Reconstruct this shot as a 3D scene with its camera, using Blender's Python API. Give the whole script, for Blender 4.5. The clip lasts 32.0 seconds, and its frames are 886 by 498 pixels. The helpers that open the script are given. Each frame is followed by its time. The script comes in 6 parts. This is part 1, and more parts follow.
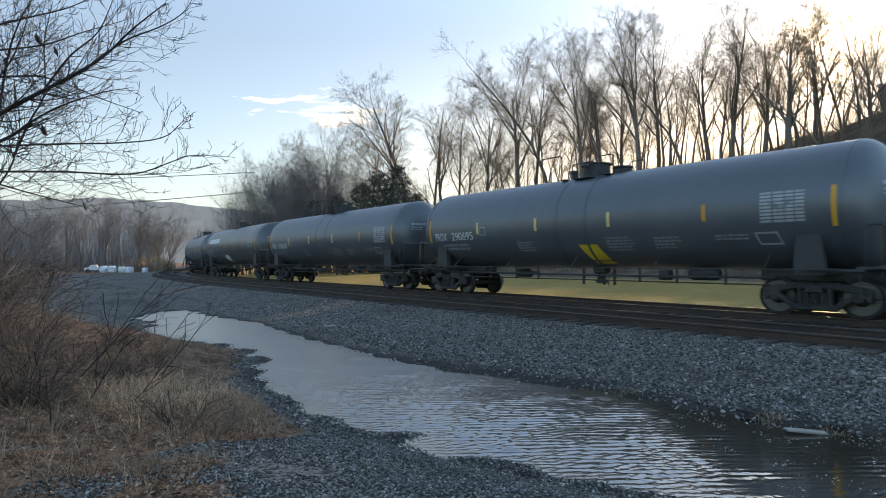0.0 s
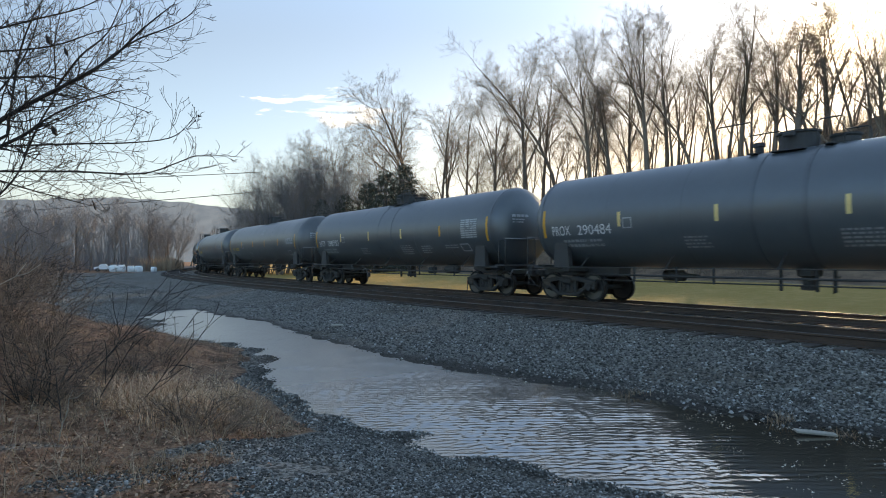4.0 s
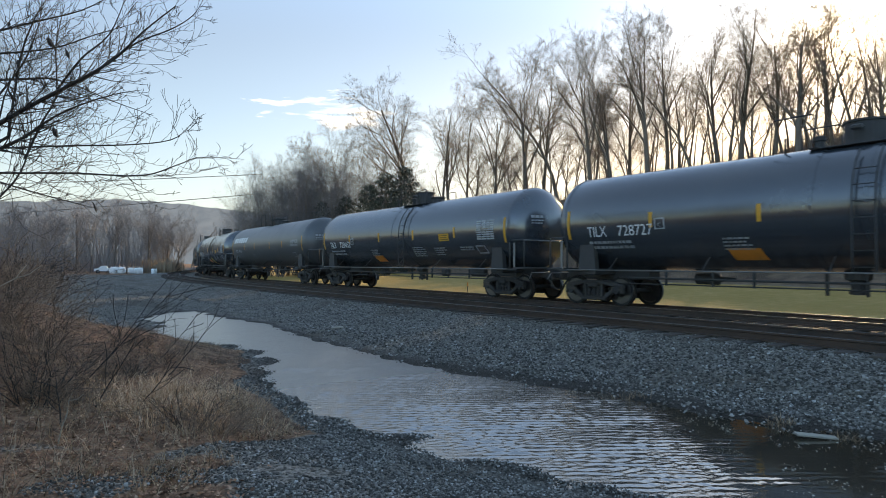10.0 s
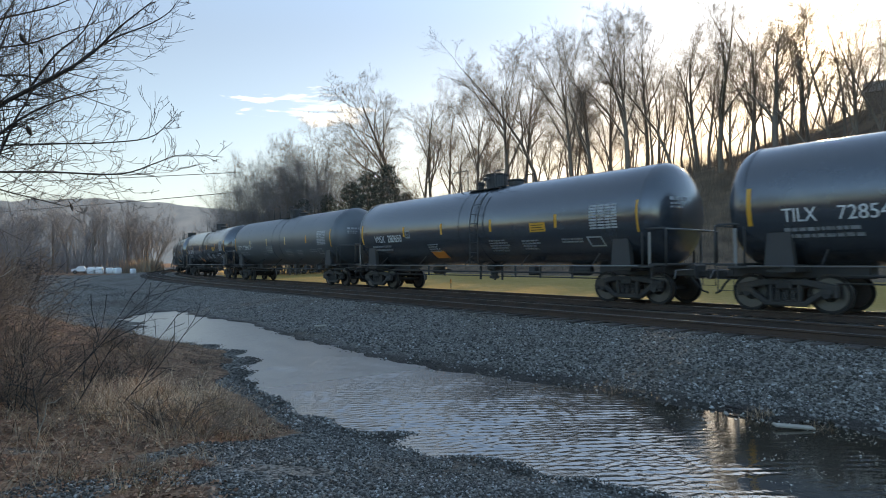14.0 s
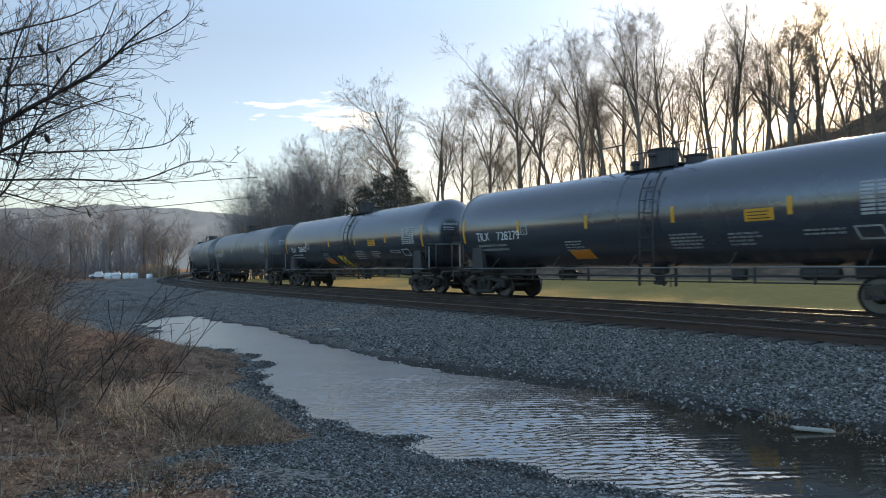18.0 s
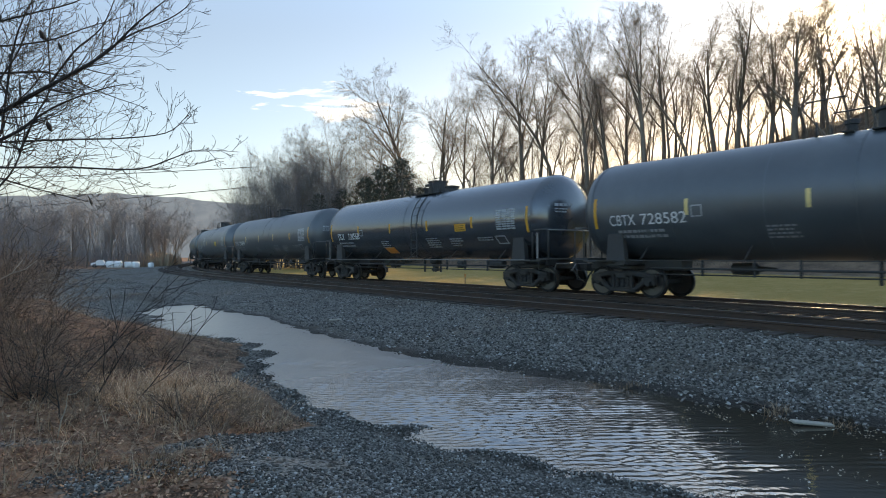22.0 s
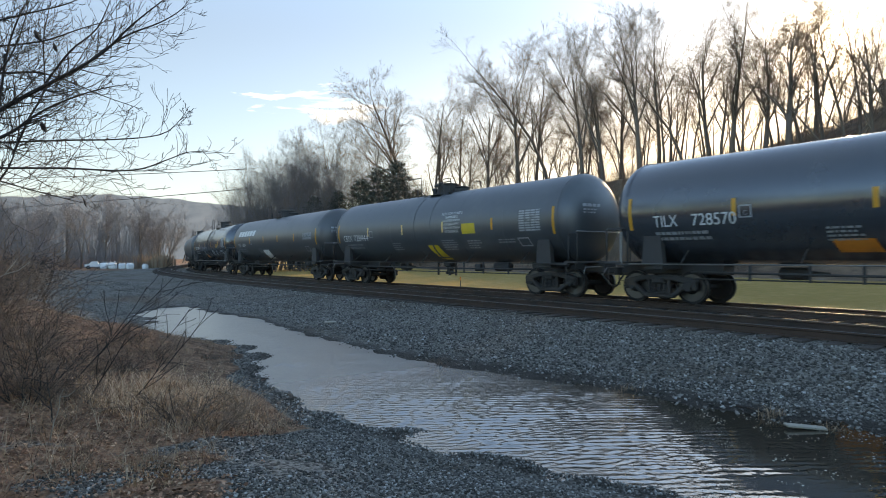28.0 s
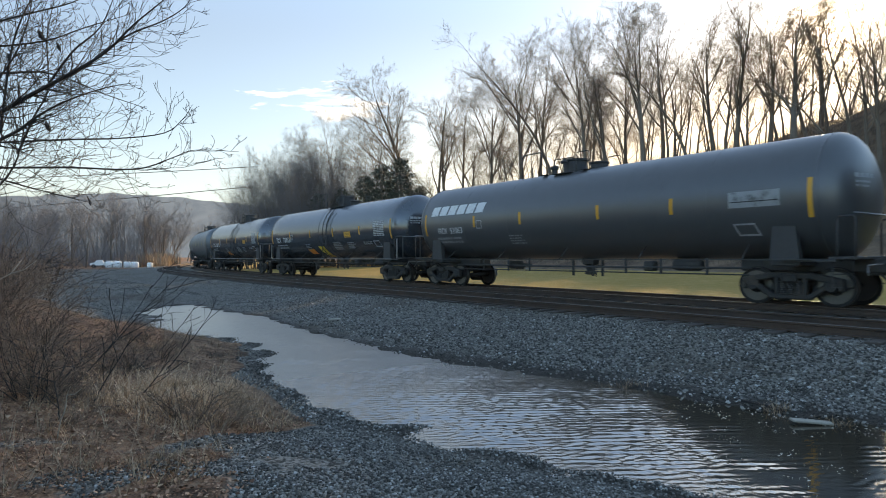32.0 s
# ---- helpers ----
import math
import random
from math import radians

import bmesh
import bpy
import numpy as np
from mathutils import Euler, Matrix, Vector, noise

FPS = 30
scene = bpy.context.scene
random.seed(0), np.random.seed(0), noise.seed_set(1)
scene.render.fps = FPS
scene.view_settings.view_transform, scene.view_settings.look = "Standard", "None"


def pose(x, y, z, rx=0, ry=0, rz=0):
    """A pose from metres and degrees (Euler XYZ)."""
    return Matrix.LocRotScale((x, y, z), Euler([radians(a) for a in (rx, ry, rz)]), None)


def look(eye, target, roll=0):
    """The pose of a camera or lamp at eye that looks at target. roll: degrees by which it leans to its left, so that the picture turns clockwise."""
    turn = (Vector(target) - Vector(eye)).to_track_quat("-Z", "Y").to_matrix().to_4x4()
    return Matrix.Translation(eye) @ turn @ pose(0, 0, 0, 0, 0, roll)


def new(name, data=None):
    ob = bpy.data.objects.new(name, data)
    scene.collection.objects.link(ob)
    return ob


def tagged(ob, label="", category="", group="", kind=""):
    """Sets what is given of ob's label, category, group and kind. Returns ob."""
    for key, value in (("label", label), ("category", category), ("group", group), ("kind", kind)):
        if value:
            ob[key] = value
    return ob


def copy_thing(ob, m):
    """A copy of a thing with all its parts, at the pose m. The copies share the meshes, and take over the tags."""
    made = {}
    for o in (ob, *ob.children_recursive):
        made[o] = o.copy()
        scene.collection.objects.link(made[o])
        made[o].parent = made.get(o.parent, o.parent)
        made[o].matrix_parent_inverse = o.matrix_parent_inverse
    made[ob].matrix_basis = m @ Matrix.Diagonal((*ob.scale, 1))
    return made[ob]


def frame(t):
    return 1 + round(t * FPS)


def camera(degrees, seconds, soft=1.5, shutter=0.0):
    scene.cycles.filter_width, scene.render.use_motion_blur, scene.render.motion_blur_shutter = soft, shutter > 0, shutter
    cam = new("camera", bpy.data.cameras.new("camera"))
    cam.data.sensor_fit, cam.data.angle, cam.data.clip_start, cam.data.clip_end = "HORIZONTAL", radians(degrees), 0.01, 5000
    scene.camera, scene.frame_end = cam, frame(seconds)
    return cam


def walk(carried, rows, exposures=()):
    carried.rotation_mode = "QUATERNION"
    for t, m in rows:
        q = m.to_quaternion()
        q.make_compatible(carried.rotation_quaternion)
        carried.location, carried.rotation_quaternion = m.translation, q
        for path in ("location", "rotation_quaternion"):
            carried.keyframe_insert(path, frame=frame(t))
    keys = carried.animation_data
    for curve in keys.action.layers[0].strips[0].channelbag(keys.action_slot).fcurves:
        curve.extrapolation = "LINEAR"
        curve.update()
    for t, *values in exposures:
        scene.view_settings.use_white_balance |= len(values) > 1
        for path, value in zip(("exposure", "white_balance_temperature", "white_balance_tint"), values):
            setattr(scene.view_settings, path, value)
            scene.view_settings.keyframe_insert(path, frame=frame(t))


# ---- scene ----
# Camera: held in the hand on the spot, turning a little. Rows: seconds, turn to the left, tilt, roll in degrees.
EYE = Vector((0.0, 0.0, 1.287))
AIM = (
    (0, -1.21, 1.28, -0.00), (0.5, -1.28, 1.49, 0.28), (1, -1.46, 1.78, 0.95), (1.5, -1.41, 1.73, 0.55),
    (2, -1.34, 1.47, 0.97), (2.5, -1.21, 1.45, 0.60), (3, -1.02, 1.34, 0.30), (3.5, -0.68, 1.27, 0.27),
    (5.5, -0.33, 1.10, -0.30), (6, -0.26, 0.99, 0.08), (6.5, -0.30, 1.04, 0.28), (7, 0.03, 1.21, 0.16),
    (7.5, 0.13, 1.35, -0.13), (8, 0.11, 1.43, -0.09), (8.5, 0.14, 1.46, 0.01), (9, -0.00, 1.49, 0.13),
    (9.5, -0.26, 1.50, 0.25), (10, -0.49, 1.47, 0.18), (10.5, -0.86, 1.46, -0.24), (11, -0.84, 1.39, -0.59),
    (11.5, -0.98, 1.33, -0.70), (12, -1.30, 1.23, -0.59), (12.5, -1.69, 1.25, -0.40), (13, -1.93, 1.23, -0.38),
    (13.5, -2.01, 1.19, -0.31), (14, -2.13, 1.18, -0.34), (14.5, -2.31, 1.15, -0.46), (16.5, -1.21, 1.50, -0.62),
    (17, -0.96, 1.54, -0.83), (17.5, -0.85, 1.56, -1.02), (18, -0.90, 1.50, -0.75), (18.5, -1.03, 1.49, -0.51),
    (19, -1.27, 1.32, -0.21), (19.5, -1.02, 1.24, -0.30), (20, -0.72, 1.02, -0.18), (20.5, -0.68, 0.81, -0.28),
    (21, -0.66, 0.70, -0.17), (21.5, -0.65, 0.60, -0.19), (22, -0.76, 0.65, -0.28), (22.5, -0.73, 0.56, -0.32),
    (23, -0.52, 0.58, -0.28), (23.5, -0.44, 0.57, -0.63), (24, -0.34, 0.66, -0.54), (24.5, -0.29, 0.71, -0.69),
    (25, -0.12, 0.68, -0.20), (25.5, -0.31, 0.71, -0.27), (27.5, -1.18, 0.89, 0.05), (28, -1.19, 0.91, -0.06),
    (28.5, -1.13, 0.89, -0.35), (29, -1.16, 0.87, -0.22), (29.5, -1.36, 0.59, 0.22), (30, -1.40, 0.69, 0.14),
    (30.5, -1.25, 0.68, 0.09), (31, -0.99, 0.61, 0.04), (31.5, -0.89, 0.60, -0.16), (32, -0.82, 0.59, -0.40))


def aim(turn, tilt, roll):
    a, b = radians(turn), radians(tilt)
    return look(EYE, EYE + Vector((-math.sin(a) * math.cos(b), math.cos(a) * math.cos(b), math.sin(b))) * 50, roll)


cam = camera(73.34, 32.0, soft=1.0, shutter=0.12)
walk(cam, [(t, aim(a, b, c)) for t, a, b, c in AIM], ((0.0, 1.88, 9500.0, 10.5), (22.0, 1.88, 9550.0, 10.5), (28.0, 1.97, 9650.0, 10.5), (32.0, 1.97, 9650.0, 10.5)))

# Light: a low sun behind the trees across the line, a clear winter sky with thin cloud
SUN_EL, SUN_AZ = radians(17.0), radians(34.5)
SUN_DIR = Vector((math.sin(SUN_AZ) * math.cos(SUN_EL), math.cos(SUN_AZ) * math.cos(SUN_EL), math.sin(SUN_EL)))


class Nodes:
    """Short way to write a node tree."""

    def __init__(self, tree):
        self.tree = tree
        tree.nodes.clear()

    def add(self, kind):
        return self.tree.nodes.new(kind)

    def put(self, socket, value):
        if isinstance(value, bpy.types.NodeSocket):
            self.tree.links.new(value, socket)
        elif value is not None:
            socket.default_value = value

    def math(self, op, a, b=None, c=None, clamp=False):
        n = self.add("ShaderNodeMath")
        n.operation, n.use_clamp = op, clamp
        for i, v in enumerate((a, b, c)):
            if v is not None:
                self.put(n.inputs[i], v)
        return n.outputs[0]

    def mix(self, fac, a, b, blend="MIX"):
        n = self.add("ShaderNodeMix")
        n.data_type, n.blend_type = "RGBA", blend
        self.put(n.inputs["Factor"], fac)
        self.put(n.inputs[6], a)
        self.put(n.inputs[7], b)
        return n.outputs[2]

    def noise(self, vector, scale, detail=4.0, rough=0.55, distort=0.0):
        n = self.add("ShaderNodeTexNoise")
        self.put(n.inputs["Vector"], vector)
        self.put(n.inputs["Scale"], scale)
        self.put(n.inputs["Detail"], detail)
        self.put(n.inputs["Roughness"], rough)
        self.put(n.inputs["Distortion"], distort)
        return n.outputs[0]

    def span(self, value, lo, hi, to_lo=0.0, to_hi=1.0):
        n = self.add("ShaderNodeMapRange")
        n.interpolation_type = "SMOOTHSTEP"
        for i, v in enumerate((value, lo, hi, to_lo, to_hi)):
            self.put(n.inputs[i], v)
        return n.outputs[0]

    def scaled(self, vector, sx, sy, sz):
        n = self.add("ShaderNodeMapping")
        self.put(n.inputs["Vector"], vector)
        n.inputs["Scale"].default_value = (sx, sy, sz)
        return n.outputs[0]


def rgb(r, g, b):
    return (r, g, b, 1.0)


world = bpy.data.worlds.new("sky")
scene.world = world
world.use_nodes = True
n = Nodes(world.node_tree)
way = n.add("ShaderNodeTexCoord").outputs["Generated"]
sky = n.add("ShaderNodeTexSky")
sky.sky_type, sky.sun_disc = "NISHITA", False
sky.sun_elevation, sky.sun_rotation = SUN_EL, SUN_AZ
sky.air_density, sky.dust_density, sky.ozone_density, sky.altitude = 1.0, 0.35, 1.9, 150.0
xyz = n.add("ShaderNodeSeparateXYZ")
n.put(xyz.inputs[0], way)
front = n.math("MAXIMUM", xyz.outputs[1], 0.05)
u = n.math("DIVIDE", xyz.outputs[0], front)
v = n.math("DIVIDE", xyz.outputs[2], front)
flat = n.add("ShaderNodeCombineXYZ")
n.put(flat.inputs[0], u)
n.put(flat.inputs[1], n.math("MULTIPLY", v, 4.6))
puff = n.noise(flat.outputs[0], 9.0, 7.0, 0.58, 0.5)
# one bright bank of cloud over the far end of the wood, with torn scraps beside it
du = n.math("DIVIDE", n.math("ADD", u, 0.17), 0.19)
dv = n.math("DIVIDE", n.math("SUBTRACT", v, 0.256), 0.04)
core = n.math("EXPONENT", n.math("MULTIPLY", n.math("ADD", n.math("MULTIPLY", du, du), n.math("MULTIPLY", dv, dv)), -1.0))
scraps = n.span(n.math("ADD", n.math("MULTIPLY", core, 0.32), puff), 0.74, 0.88)
haze = n.span(v, 0.0, 0.27, 0.6, 0.15)
toward = n.add("ShaderNodeVectorMath")
toward.operation = "DOT_PRODUCT"
n.put(toward.inputs[0], way)
toward.inputs[1].default_value = SUN_DIR
near_sun = n.math("MAXIMUM", toward.outputs["Value"], 0.0)
glow = n.math("ADD", n.math("MULTIPLY", n.math("POWER", near_sun, 60.0), 1.0),
              n.math("MULTIPLY", n.math("POWER", near_sun, 1000.0), 28.0))
cloudy = n.mix(n.math("MULTIPLY", scraps, 0.85), sky.outputs[0], rgb(9.5, 9.3, 9.0))
low = n.math("MULTIPLY", n.math("POWER", near_sun, 7.0), n.span(v, 0.12, 0.42, 1.0, 0.0))
veil = n.mix(n.span(v, 0.0, 0.3), rgb(3.3, 3.5, 3.85), rgb(3.4, 3.6, 3.65))
veil = n.mix(n.span(xyz.outputs[1], -0.35, 0.35), rgb(2.5, 3.5, 4.5), veil)
veil = n.mix(low, veil, rgb(4.6, 3.05, 1.9))
haze = n.math("MULTIPLY", haze, n.span(toward.outputs["Value"], -0.1, 0.9, 1.0, 1.1))
cloudy = n.mix(n.math("MULTIPLY", low, 0.85), cloudy, rgb(3.7, 2.7, 1.85))
hazy = n.mix(haze, cloudy, veil)
thin = n.mix(n.span(v, 0.36, 0.7), rgb(0.56, 0.63, 0.745), rgb(0.7, 0.97, 1.3))
thin = n.mix(low, thin, rgb(1.0, 1.0, 1.0))
hazy = n.mix(1.0, hazy, thin, "MULTIPLY")
lit = n.mix(1.0, hazy, n.mix(1.0, rgb(1.0, 0.86, 0.7), glow, "MULTIPLY"), "ADD")
bg = n.add("ShaderNodeBackground")
n.put(bg.inputs[0], lit)
bg.inputs[1].default_value = 0.1
n.put(n.add("ShaderNodeOutputWorld").inputs[0], bg.outputs[0])

lamp = bpy.data.lights.new("sun", "SUN")
lamp.energy, lamp.angle, lamp.color = 2.0, radians(1.2), (1.0, 0.83, 0.62)
sun = new("sun", lamp)
sun.matrix_world = look(SUN_DIR * 300, (0, 0, 0))

# ---- materials ----


def surface(name, base, rough=0.6, metal=0.0, scale=3.0, vary=0.25, second=None, second_scale=0.6, second_at=(0.5, 0.72),
            bump=0.0, bump_scale=40.0, spec=0.5, random_tint=0.0, rough_vary=0.1, coords="Object", ior=1.5):
    """Base colour with fine and coarse variation, worn patches of a second colour, grain in the relief."""
    m = bpy.data.materials.new(name)
    m.use_nodes = True
    n = Nodes(m.node_tree)
    at = n.add("ShaderNodeTexCoord").outputs[coords]
    fine = n.noise(at, scale * 6, 5.0, 0.6)
    broad = n.noise(at, scale, 4.0, 0.5)
    shade = n.math("ADD", n.math("MULTIPLY", fine, vary), n.math("ADD", n.math("MULTIPLY", broad, vary), 1.0 - vary))
    if random_tint:
        rnd = n.add("ShaderNodeObjectInfo").outputs["Random"]
        shade = n.math("MULTIPLY", shade, n.math("ADD", n.math("MULTIPLY", rnd, random_tint * 2), 1.0 - random_tint))
    grey = n.add("ShaderNodeCombineColor")
    for i in range(3):
        n.put(grey.inputs[i], shade)
    colour = n.mix(1.0, rgb(*base), grey.outputs[0], "MULTIPLY")
    if second:
        patch = n.span(n.noise(at, second_scale, 6.0, 0.65), *second_at)
        colour = n.mix(patch, colour, rgb(*second))
    p = n.add("ShaderNodeBsdfPrincipled")
    n.put(p.inputs["Base Color"], colour)
    n.put(p.inputs["Roughness"], n.math("ADD", n.math("MULTIPLY", broad, rough_vary * 2), rough - rough_vary, clamp=True))
    p.inputs["Metallic"].default_value = metal
    p.inputs["Specular IOR Level"].default_value = spec
    p.inputs["IOR"].default_value = ior
    if bump:
        b = n.add("ShaderNodeBump")
        b.inputs["Strength"].default_value = bump
        b.inputs["Distance"].default_value = 0.02
        n.put(b.inputs["Height"], n.noise(at, bump_scale, 4.0, 0.6))
        n.put(p.inputs["Normal"], b.outputs[0])
    n.put(n.add("ShaderNodeOutputMaterial").inputs[0], p.outputs[0])
    return m


GLOSS = surface("gloss_black_paint", (0.028, 0.036, 0.044), 0.21, 0.0, 0.5, 0.3, (0.05, 0.054, 0.057), 0.7, (0.42, 0.8), 0.04, 6, 0.5, 0.1, 0.06, ior=2.0)
MATTE = surface("dusty_black_paint", (0.046, 0.057, 0.064), 0.42, 0.0, 0.5, 0.35, (0.072, 0.08, 0.083), 0.5, (0.45, 0.8), 0.08, 9, 0.5, 0.2, 0.1, ior=1.85)
FADED = surface("faded_black_paint", (0.058, 0.06, 0.062), 0.38, 0.0, 0.5, 0.3, (0.036, 0.036, 0.036), 0.5, (0.5, 0.8), 0.06, 8, 0.5, 0.15, 0.08, ior=1.75)
IRON = surface("dirty_cast_iron", (0.032, 0.03, 0.028), 0.78, 0.0, 3.0, 0.4, (0.07, 0.052, 0.038), 1.4, (0.5, 0.75), 0.25, 30, 0.4, 0.2)
FRAME = surface("black_steel_frame", (0.042, 0.041, 0.04), 0.74, 0.0, 2.0, 0.3, (0.06, 0.05, 0.043), 1.0, (0.55, 0.8), 0.12, 30)
WHEEL = surface("worn_wheel_steel", (0.02, 0.019, 0.018), 0.8, 0.0, 3.0, 0.35, (0.05, 0.037, 0.028), 2.0, (0.5, 0.75), 0.1, 30, 0.25)
TREAD = surface("worn_tread_steel", (0.12, 0.115, 0.11), 0.45, 1.0, 5.0, 0.25)
RODS = surface("galvanised_handrail", (0.2, 0.2, 0.2), 0.45, 0.6, 6.0, 0.3)
WHITE = surface("white_stencil_paint", (0.62, 0.62, 0.6), 0.6, 0.0, 6.0, 0.25, (0.25, 0.25, 0.25), 5.0, (0.55, 0.8))
DIM_INK = surface("dim_stencil_paint", (0.24, 0.25, 0.25), 0.6, 0.0, 6.0, 0.3, (0.08, 0.08, 0.08), 4.0, (0.5, 0.75))
GREY_INK = surface("greyed_stencil_paint", (0.33, 0.34, 0.34), 0.6, 0.0, 6.0, 0.3, (0.1, 0.1, 0.1), 4.0, (0.5, 0.75))
YELLOW = surface("yellow_reflective_tape", (0.64, 0.285, 0.025), 0.45, 0.0, 5.0, 0.2, (0.4, 0.3, 0.12), 3.0, (0.55, 0.85))
PALE_TAPE = surface("pale_reflective_tape", (0.7, 0.5, 0.2), 0.5, 0.0, 5.0, 0.25, (0.35, 0.33, 0.25), 3.0, (0.5, 0.8))
LEMON = surface("lemon_yellow_sheet", (0.62, 0.42, 0.03), 0.5, 0.0, 4.0, 0.25, (0.3, 0.3, 0.1), 2.0, (0.55, 0.85))
ORANGE = surface("orange_panel_paint", (0.62, 0.2, 0.03), 0.5, 0.0, 4.0, 0.3, (0.3, 0.13, 0.05), 3.0, (0.5, 0.8))
INK = surface("black_ink", (0.01, 0.01, 0.01), 0.5)
YELLOW_INK = surface("yellow_stencil_paint", (0.75, 0.48, 0.06), 0.6, 0.0, 6.0, 0.25, (0.15, 0.12, 0.05), 5.0, (0.5, 0.8))
RAIL_SIDE = surface("rusty_rail_steel", (0.07, 0.042, 0.03), 0.75, 0.2, 3.0, 0.35, (0.04, 0.028, 0.022), 1.0, (0.4, 0.7), 0.2, 60)
RAIL_TOP = surface("polished_rail_head", (0.17, 0.165, 0.155), 0.6, 1.0, 8.0, 0.2)
TIE = surface("creosoted_tie_wood", (0.055, 0.042, 0.035), 0.85, 0.0, 4.0, 0.4, (0.1, 0.085, 0.07), 2.0, (0.5, 0.75), 0.4, 25, 0.3, 0.3)
BARK = surface("grey_brown_bark", (0.16, 0.125, 0.1), 0.9, 0.0, 2.0, 0.4, (0.25, 0.205, 0.165), 1.0, (0.45, 0.7), 0.5, 20, 0.2, 0.2)
GREY_TWIG = surface("grey_twigs", (0.17, 0.155, 0.155), 0.9, 0.0, 1.0, 0.35, None, spec=0.2, random_tint=0.2)
TWIG = surface("brown_twigs", (0.17, 0.125, 0.095), 0.9, 0.0, 1.0, 0.35, None, spec=0.2, random_tint=0.2)
DARK_TWIG = surface("dark_wet_twigs", (0.035, 0.028, 0.025), 0.8, 0.0, 2.0, 0.35, spec=0.3, random_tint=0.2)
RED_STEM = surface("reddish_bramble_stems", (0.2, 0.135, 0.095), 0.8, 0.0, 2.0, 0.4, spec=0.3, random_tint=0.3)


def strands(name, tones, rough=0.85):
    """Dead stalks and leaves, each of its own tone."""
    m = bpy.data.materials.new(name)
    m.use_nodes = True
    n = Nodes(m.node_tree)
    at = n.add("ShaderNodeTexCoord").outputs["Object"]
    rnd = n.add("ShaderNodeNewGeometry").outputs["Random Per Island"]
    ramp = n.add("ShaderNodeValToRGB")
    n.put(ramp.inputs[0], rnd)
    while len(ramp.color_ramp.elements) < len(tones):
        ramp.color_ramp.elements.new(0.5)
    for i, tone in enumerate(tones):
        ramp.color_ramp.elements[i].position = i / (len(tones) - 1)
        ramp.color_ramp.elements[i].color = rgb(*tone)
    spots = n.span(n.noise(at, 1.1, 5.0, 0.65), 0.35, 0.68, 0.62, 1.2)
    grey = n.add("ShaderNodeCombineColor")
    for i in range(3):
        n.put(grey.inputs[i], spots)
    p = n.add("ShaderNodeBsdfPrincipled")
    n.put(p.inputs["Base Color"], n.mix(1.0, ramp.outputs[0], grey.outputs[0], "MULTIPLY"))
    p.inputs["Roughness"].default_value = rough
    p.inputs["Specular IOR Level"].default_value = 0.25
    n.put(n.add("ShaderNodeOutputMaterial").inputs[0], p.outputs[0])
    return m


STRAW = strands("dead_grass_stalks", ((0.14, 0.075, 0.045), (0.26, 0.15, 0.085), (0.38, 0.24, 0.14), (0.56, 0.4, 0.25)))
PALE_STRAW = strands("pale_dead_grass", ((0.4, 0.2, 0.11), (0.6, 0.35, 0.2), (0.77, 0.49, 0.3), (0.9, 0.66, 0.44)))
DEAD_STEM = strands("brown_dead_stems", ((0.07, 0.045, 0.03), (0.2, 0.13, 0.085), (0.34, 0.23, 0.15), (0.5, 0.37, 0.25)))
LITTER = strands("fallen_leaves", ((0.09, 0.043, 0.028), (0.28, 0.14, 0.085), (0.4, 0.21, 0.13), (0.58, 0.38, 0.25)))
CEDAR = surface("dark_evergreen_needles", (0.066, 0.068, 0.052), 0.85, 0.0, 0.6, 0.4, spec=0.2)
PLANK = surface("weathered_plank", (0.3, 0.27, 0.22), 0.85, 0.0, 3.0, 0.3, (0.18, 0.15, 0.12), 2.0, (0.5, 0.8), 0.4, 30)
BAG = surface("white_woven_bag", (0.78, 0.78, 0.76), 0.7, 0.0, 1.5, 0.15, (0.6, 0.58, 0.54), 0.9, (0.55, 0.8), 0.2, 30)
GLASS_DARK = surface("dark_vehicle_glass", (0.02, 0.025, 0.03), 0.1)
TYRE = surface("black_tyre_rubber", (0.02, 0.02, 0.02), 0.8)
REED = surface("russet_reeds", (0.4, 0.29, 0.2), 0.9, 0.0, 0.3, 0.4, (0.3, 0.22, 0.16), 0.1, (0.4, 0.7), spec=0.2)
CABLE = surface("dark_cable", (0.05, 0.05, 0.055), 0.6)
WALLING = surface("dark_barn_boards", (0.19, 0.14, 0.115), 0.85, 0.0, 0.5, 0.3, (0.12, 0.09, 0.075), 0.3, (0.4, 0.7))


